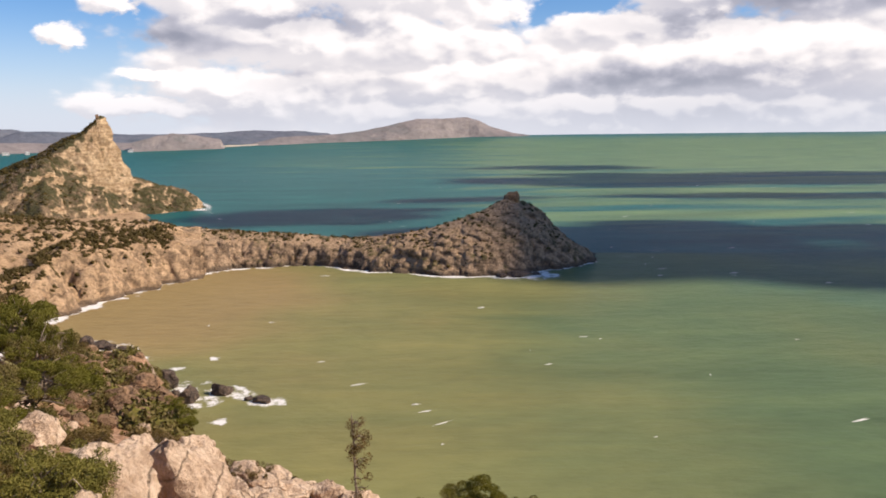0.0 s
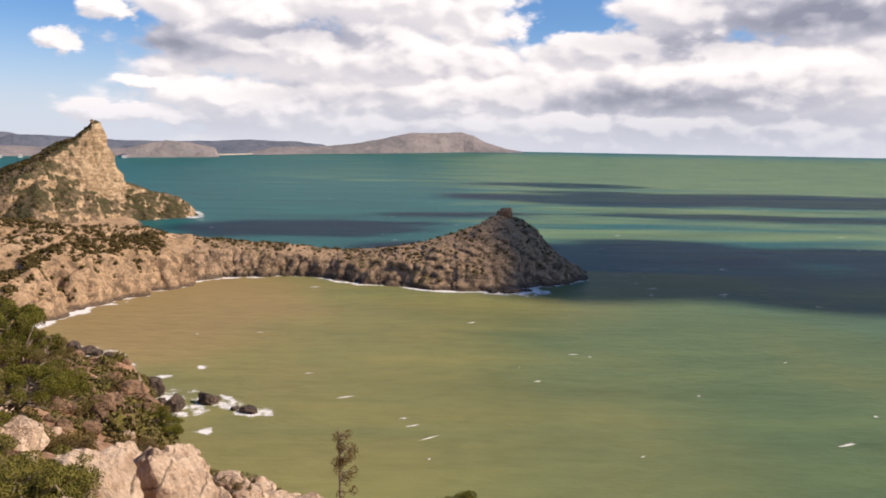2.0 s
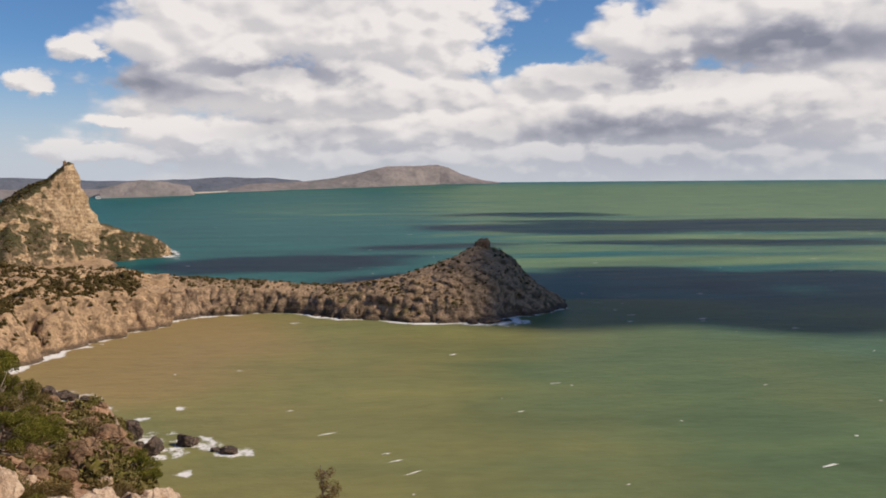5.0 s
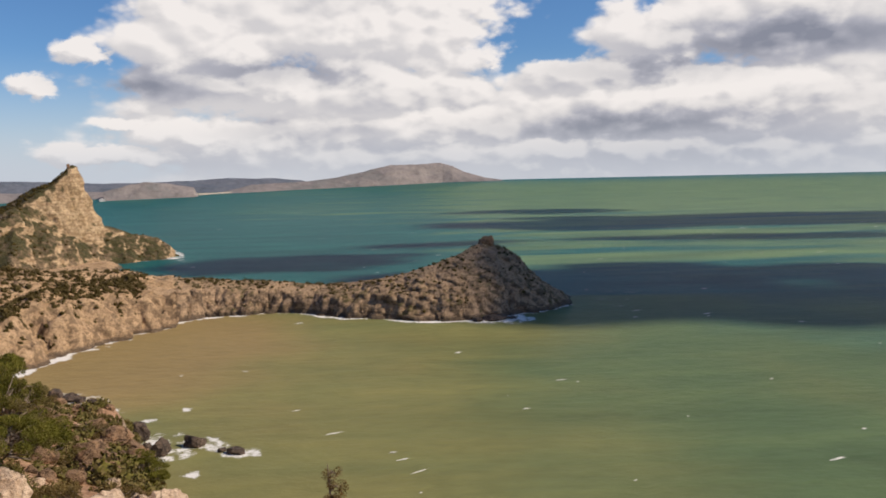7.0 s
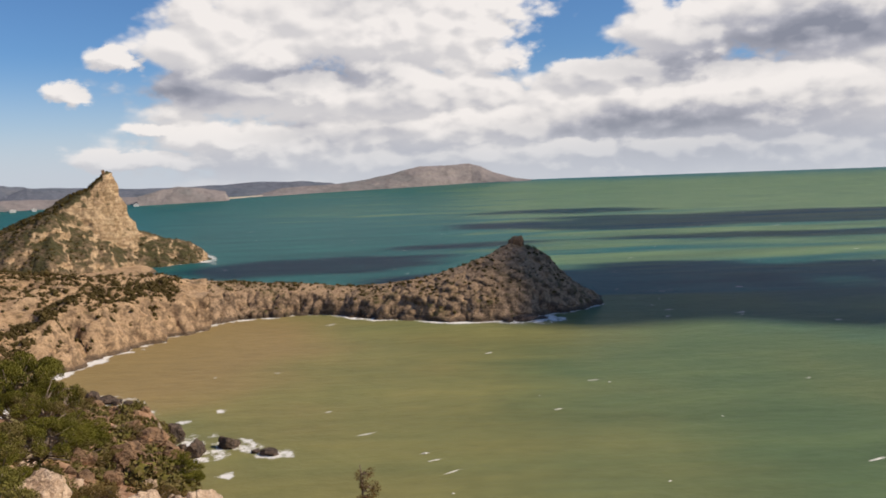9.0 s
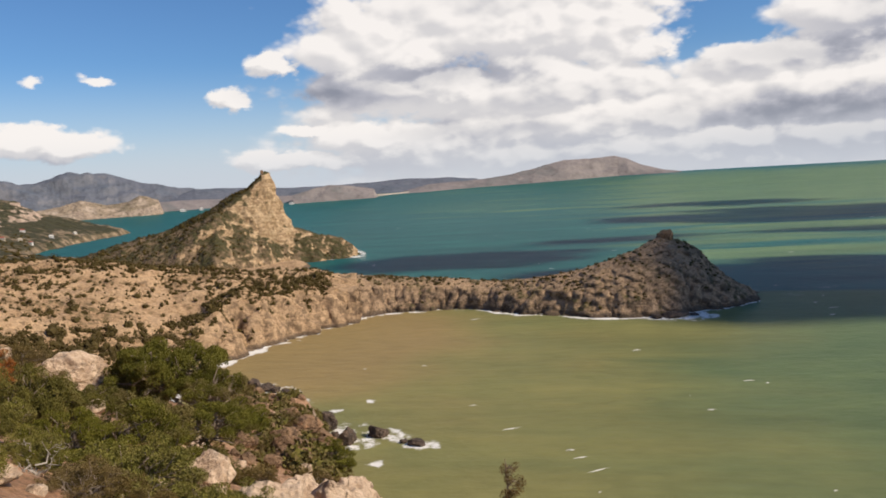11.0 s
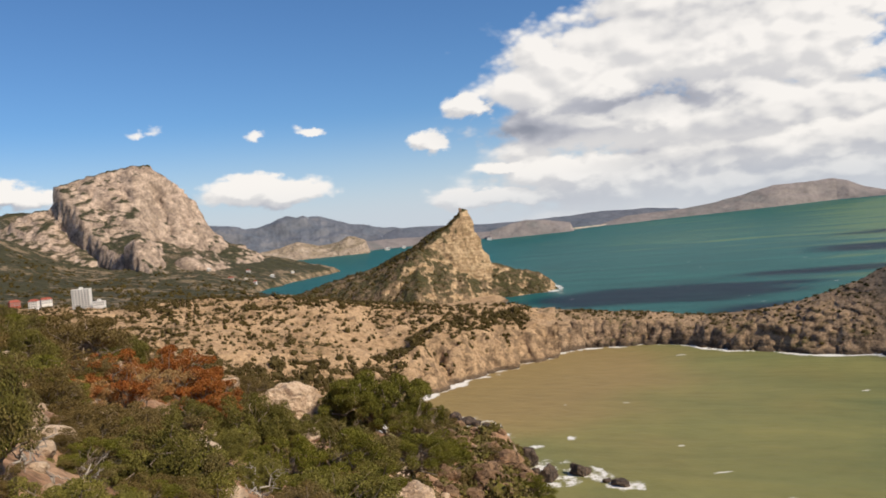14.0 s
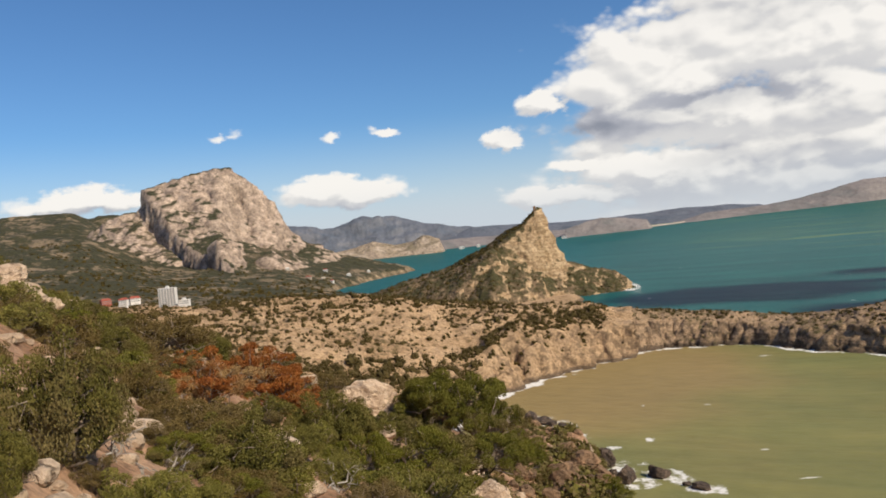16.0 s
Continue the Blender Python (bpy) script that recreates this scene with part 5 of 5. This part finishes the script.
# loose stones
az, r_ = rng.uniform(4, 62, 900), 6 * (420 / 6.0) ** rng.uniform(0, 1, 900)
x, y = spot(az, r_)
z = near_height(x, y)
small = [rock_mesh("stone_shape", (1, 0.9, 0.7), 500 + i, None, 2, 12, 0.12) for i in range(5)]
shapes = []
for me in small:
    v = np.empty(len(me.vertices) * 3)
    me.vertices.foreach_get("co", v)
    shapes.append((v.reshape(-1, 3), BALL[2][1]))
    bpy.data.meshes.remove(me)
pieces = []
for i in range(len(x)):
    if z[i] > 2:
        v, f = shapes[i % 5]
        s = 0.10 + rng.gamma(1.6, 0.012) * r_[i] ** 0.85
        pieces.append((v * s @ np.array(Matrix.Rotation(rng.uniform(0, 6.28), 3, "Z")) + np.array([x[i], y[i], z[i] - 0.1 * s]), f))
tagged(new("stones", mesh_of("stones", *gather(pieces), mat_pale)), "loose pale stones scattered on the hillside", "stones", kind="stuff")

# ------------------------------------------------------------------ white crests on the water
mat_foam, n, b = material("sea_foam", 0.8)
b.inputs["Base Color"].default_value = (0.66, 0.64, 0.58, 1)
pieces = []
for i in range(80):
    az, r_ = rng.uniform(-32, 24), 300 * (2600 / 300.0) ** rng.uniform(0, 1)
    x, y = spot(az, r_)
    if near_height(np.array([x]), np.array([y]))[0] > -4 or cape_height(np.array([[x]]), np.array([[y]]))[0, 0] > -4:
        continue
    ln, wd = rng.gamma(2.2, 0.75) * (1 + r_ / 1500), rng.uniform(0.2, 0.6) * (1 + r_ / 900)
    a = rng.normal(0.25, 0.25)
    t = np.arange(14) / 14 * 2 * np.pi
    rim = np.stack([np.cos(t) * ln * (1 + 0.3 * rng.normal(size=14)), np.sin(t) * wd * (1 + 0.35 * rng.normal(size=14)), np.full(14, 0.05)], -1)
    v = np.vstack([rim, [[0, 0, 0.35]]])
    v = v @ np.array(Matrix.Rotation(-a, 3, "Z")) + np.array([float(x), float(y), 0.0])
    pieces.append((v, np.array([[k, (k + 1) % 14, 14] for k in range(14)])))
tagged(new("wave_crests", mesh_of("wave_crests", *gather(pieces), mat_foam, True)), "small white wave crests on the bay", "foam", kind="stuff")

# ------------------------------------------------------------------ village buildings
def plain(name, col, rough=0.8):
    m, n, b = material(name, rough)
    at = n.node("ShaderNodeTexCoord").outputs["Object"]
    n.put(b.inputs["Base Color"], n.mix(n.step(n.noise(at, 0.35, 5), 0.35, 0.7), tuple(c * 0.86 for c in col), col))
    return m


mat_white, mat_red, mat_glass = plain("white_render", (0.74, 0.71, 0.66)), plain("red_roof", (0.36, 0.10, 0.065)), plain("dark_window", (0.24, 0.25, 0.25), 0.3)
mat_tan = plain("buff_render", (0.55, 0.47, 0.36))


def box(x0, x1, y0, y1, z0, z1):
    v = np.array([(x, y, z) for z in (z0, z1) for y in (y0, y1) for x in (x0, x1)], float)
    return v, np.array([(0, 2, 3, 1), (4, 5, 7, 6), (0, 1, 5, 4), (2, 6, 7, 3), (0, 4, 6, 2), (1, 3, 7, 5)])


def building(name, wide, deep, storeys, mat, label, roof=None, bays=6):
    """A house seen from its front (negative y): wall, parapet or gabled roof, a window in each bay and storey, balcony slabs."""
    root = tagged(new(name), label, "building")
    h = storeys * 3.0
    part("wall", mesh_of("wall", *box(-wide / 2, wide / 2, -deep / 2, deep / 2, -4, h), mat), root)
    if roof:
        v = np.array([(-wide / 2 - 0.6, -deep / 2 - 0.6, h), (wide / 2 + 0.6, -deep / 2 - 0.6, h), (wide / 2 + 0.6, deep / 2 + 0.6, h), (-wide / 2 - 0.6, deep / 2 + 0.6, h), (-wide / 2 + 2, 0, h + deep * 0.32), (wide / 2 - 2, 0, h + deep * 0.32)])
        part("roof", mesh_of("roof", v, np.array([(0, 1, 5), (0, 5, 4), (2, 3, 4), (2, 4, 5), (1, 2, 5), (3, 0, 4), (0, 3, 2), (0, 2, 1)]), roof), root)
    else:
        part("roof", mesh_of("roof", *gather([box(-wide / 2 - 0.4, wide / 2 + 0.4, -deep / 2 - 0.4, deep / 2 + 0.4, h, h + 0.9), box(-2.5, 2.5, -2, 2, h + 0.9, h + 3.6)]), mat), root)
    step = wide / bays
    win = mesh_of("window", *box(-step * 0.30, step * 0.30, -0.12, 0.12, 0.0, 1.7), mat_glass)
    slab = mesh_of("balcony", *gather([box(-step * 0.46, step * 0.46, -1.0, 0.0, -0.12, 0.0), box(-step * 0.46, step * 0.46, -1.0, -0.9, 0.0, 0.75)]), mat)
    for s, k in [(s, k) for s in range(storeys) for k in range(bays)]:
        cx, cz = -wide / 2 + (k + 0.5) * step, s * 3.0 + 0.8
        part("window", win, root, m=Matrix.Translation((cx, -deep / 2, cz)))
        if storeys > 4:
            part("balcony", slab, root, m=Matrix.Translation((cx, -deep / 2 - 0.02, s * 3.0)))
    return root


def stand(ob, az, r, z=None, turn=0):
    x, y = (float(v) for v in spot(az, r))
    if z is None:
        z = float(max(valley_height(np.array([x]), np.array([y]))[0], mid_height(np.array([x]), np.array([y]))[0] if r < 1240 else -9))
    ob.matrix_basis = Matrix.Translation((x, y, z)) @ Matrix.Rotation(radians(az + turn), 4, "Z")
    return ob


stand(building("hotel_tower", 25, 15, 12, mat_white, "white twelve-storey hotel tower among trees", None, 6), 48.9, 1300, 85 - 37, -14)
stand(building("hotel_wing", 16, 12, 2, mat_white, "low white wing beside the hotel tower"), 47.9, 1285, 126 - 1285 * math.tan(radians(2.75)) - 6, -14)
stand(building("villa", 15, 10, 2, mat_white, "white villa with a red roof among trees", mat_red, 6), 51.0, 1310, 126 - 1310 * math.tan(radians(2.1)) - 9.5, 10)
stand(building("villa", 12, 10, 3, mat_white, "white villa with a red roof among trees", mat_red, 4), 51.7, 1290, 126 - 1290 * math.tan(radians(2.1)) - 13, -20)
stand(building("long_house", 14, 10, 2, mat_red, "red painted long house with a red roof", mat_red, 6), 52.8, 1300, 126 - 1300 * math.tan(radians(2.05)) - 9.5, 15)
for i, (az, r_) in enumerate(((37.8, 2260), (38.4, 2300), (36.6, 2500), (39.4, 2280), (35.2, 2640), (40.8, 2420), (38.2, 2520))):
    stand(building("house", 9 + i % 4 * 2, 8, 2, (mat_white, mat_tan)[i % 2], "small pale house on the coast of the farther bay", (mat_red, mat_tan, mat_white)[i % 3], 4), az, r_, None, i * 37 % 50 - 25)
for az, r_, wd, st in ((28.4, 4010, 26, 3), (21.1, 4045, 24, 3), (27.2, 4020, 18, 3)):
    stand(building("far_hotel", wd, 20, st, mat_white, "white building on the far shore"), az, r_, float(sea_height(r_)) + 1.0, 5)
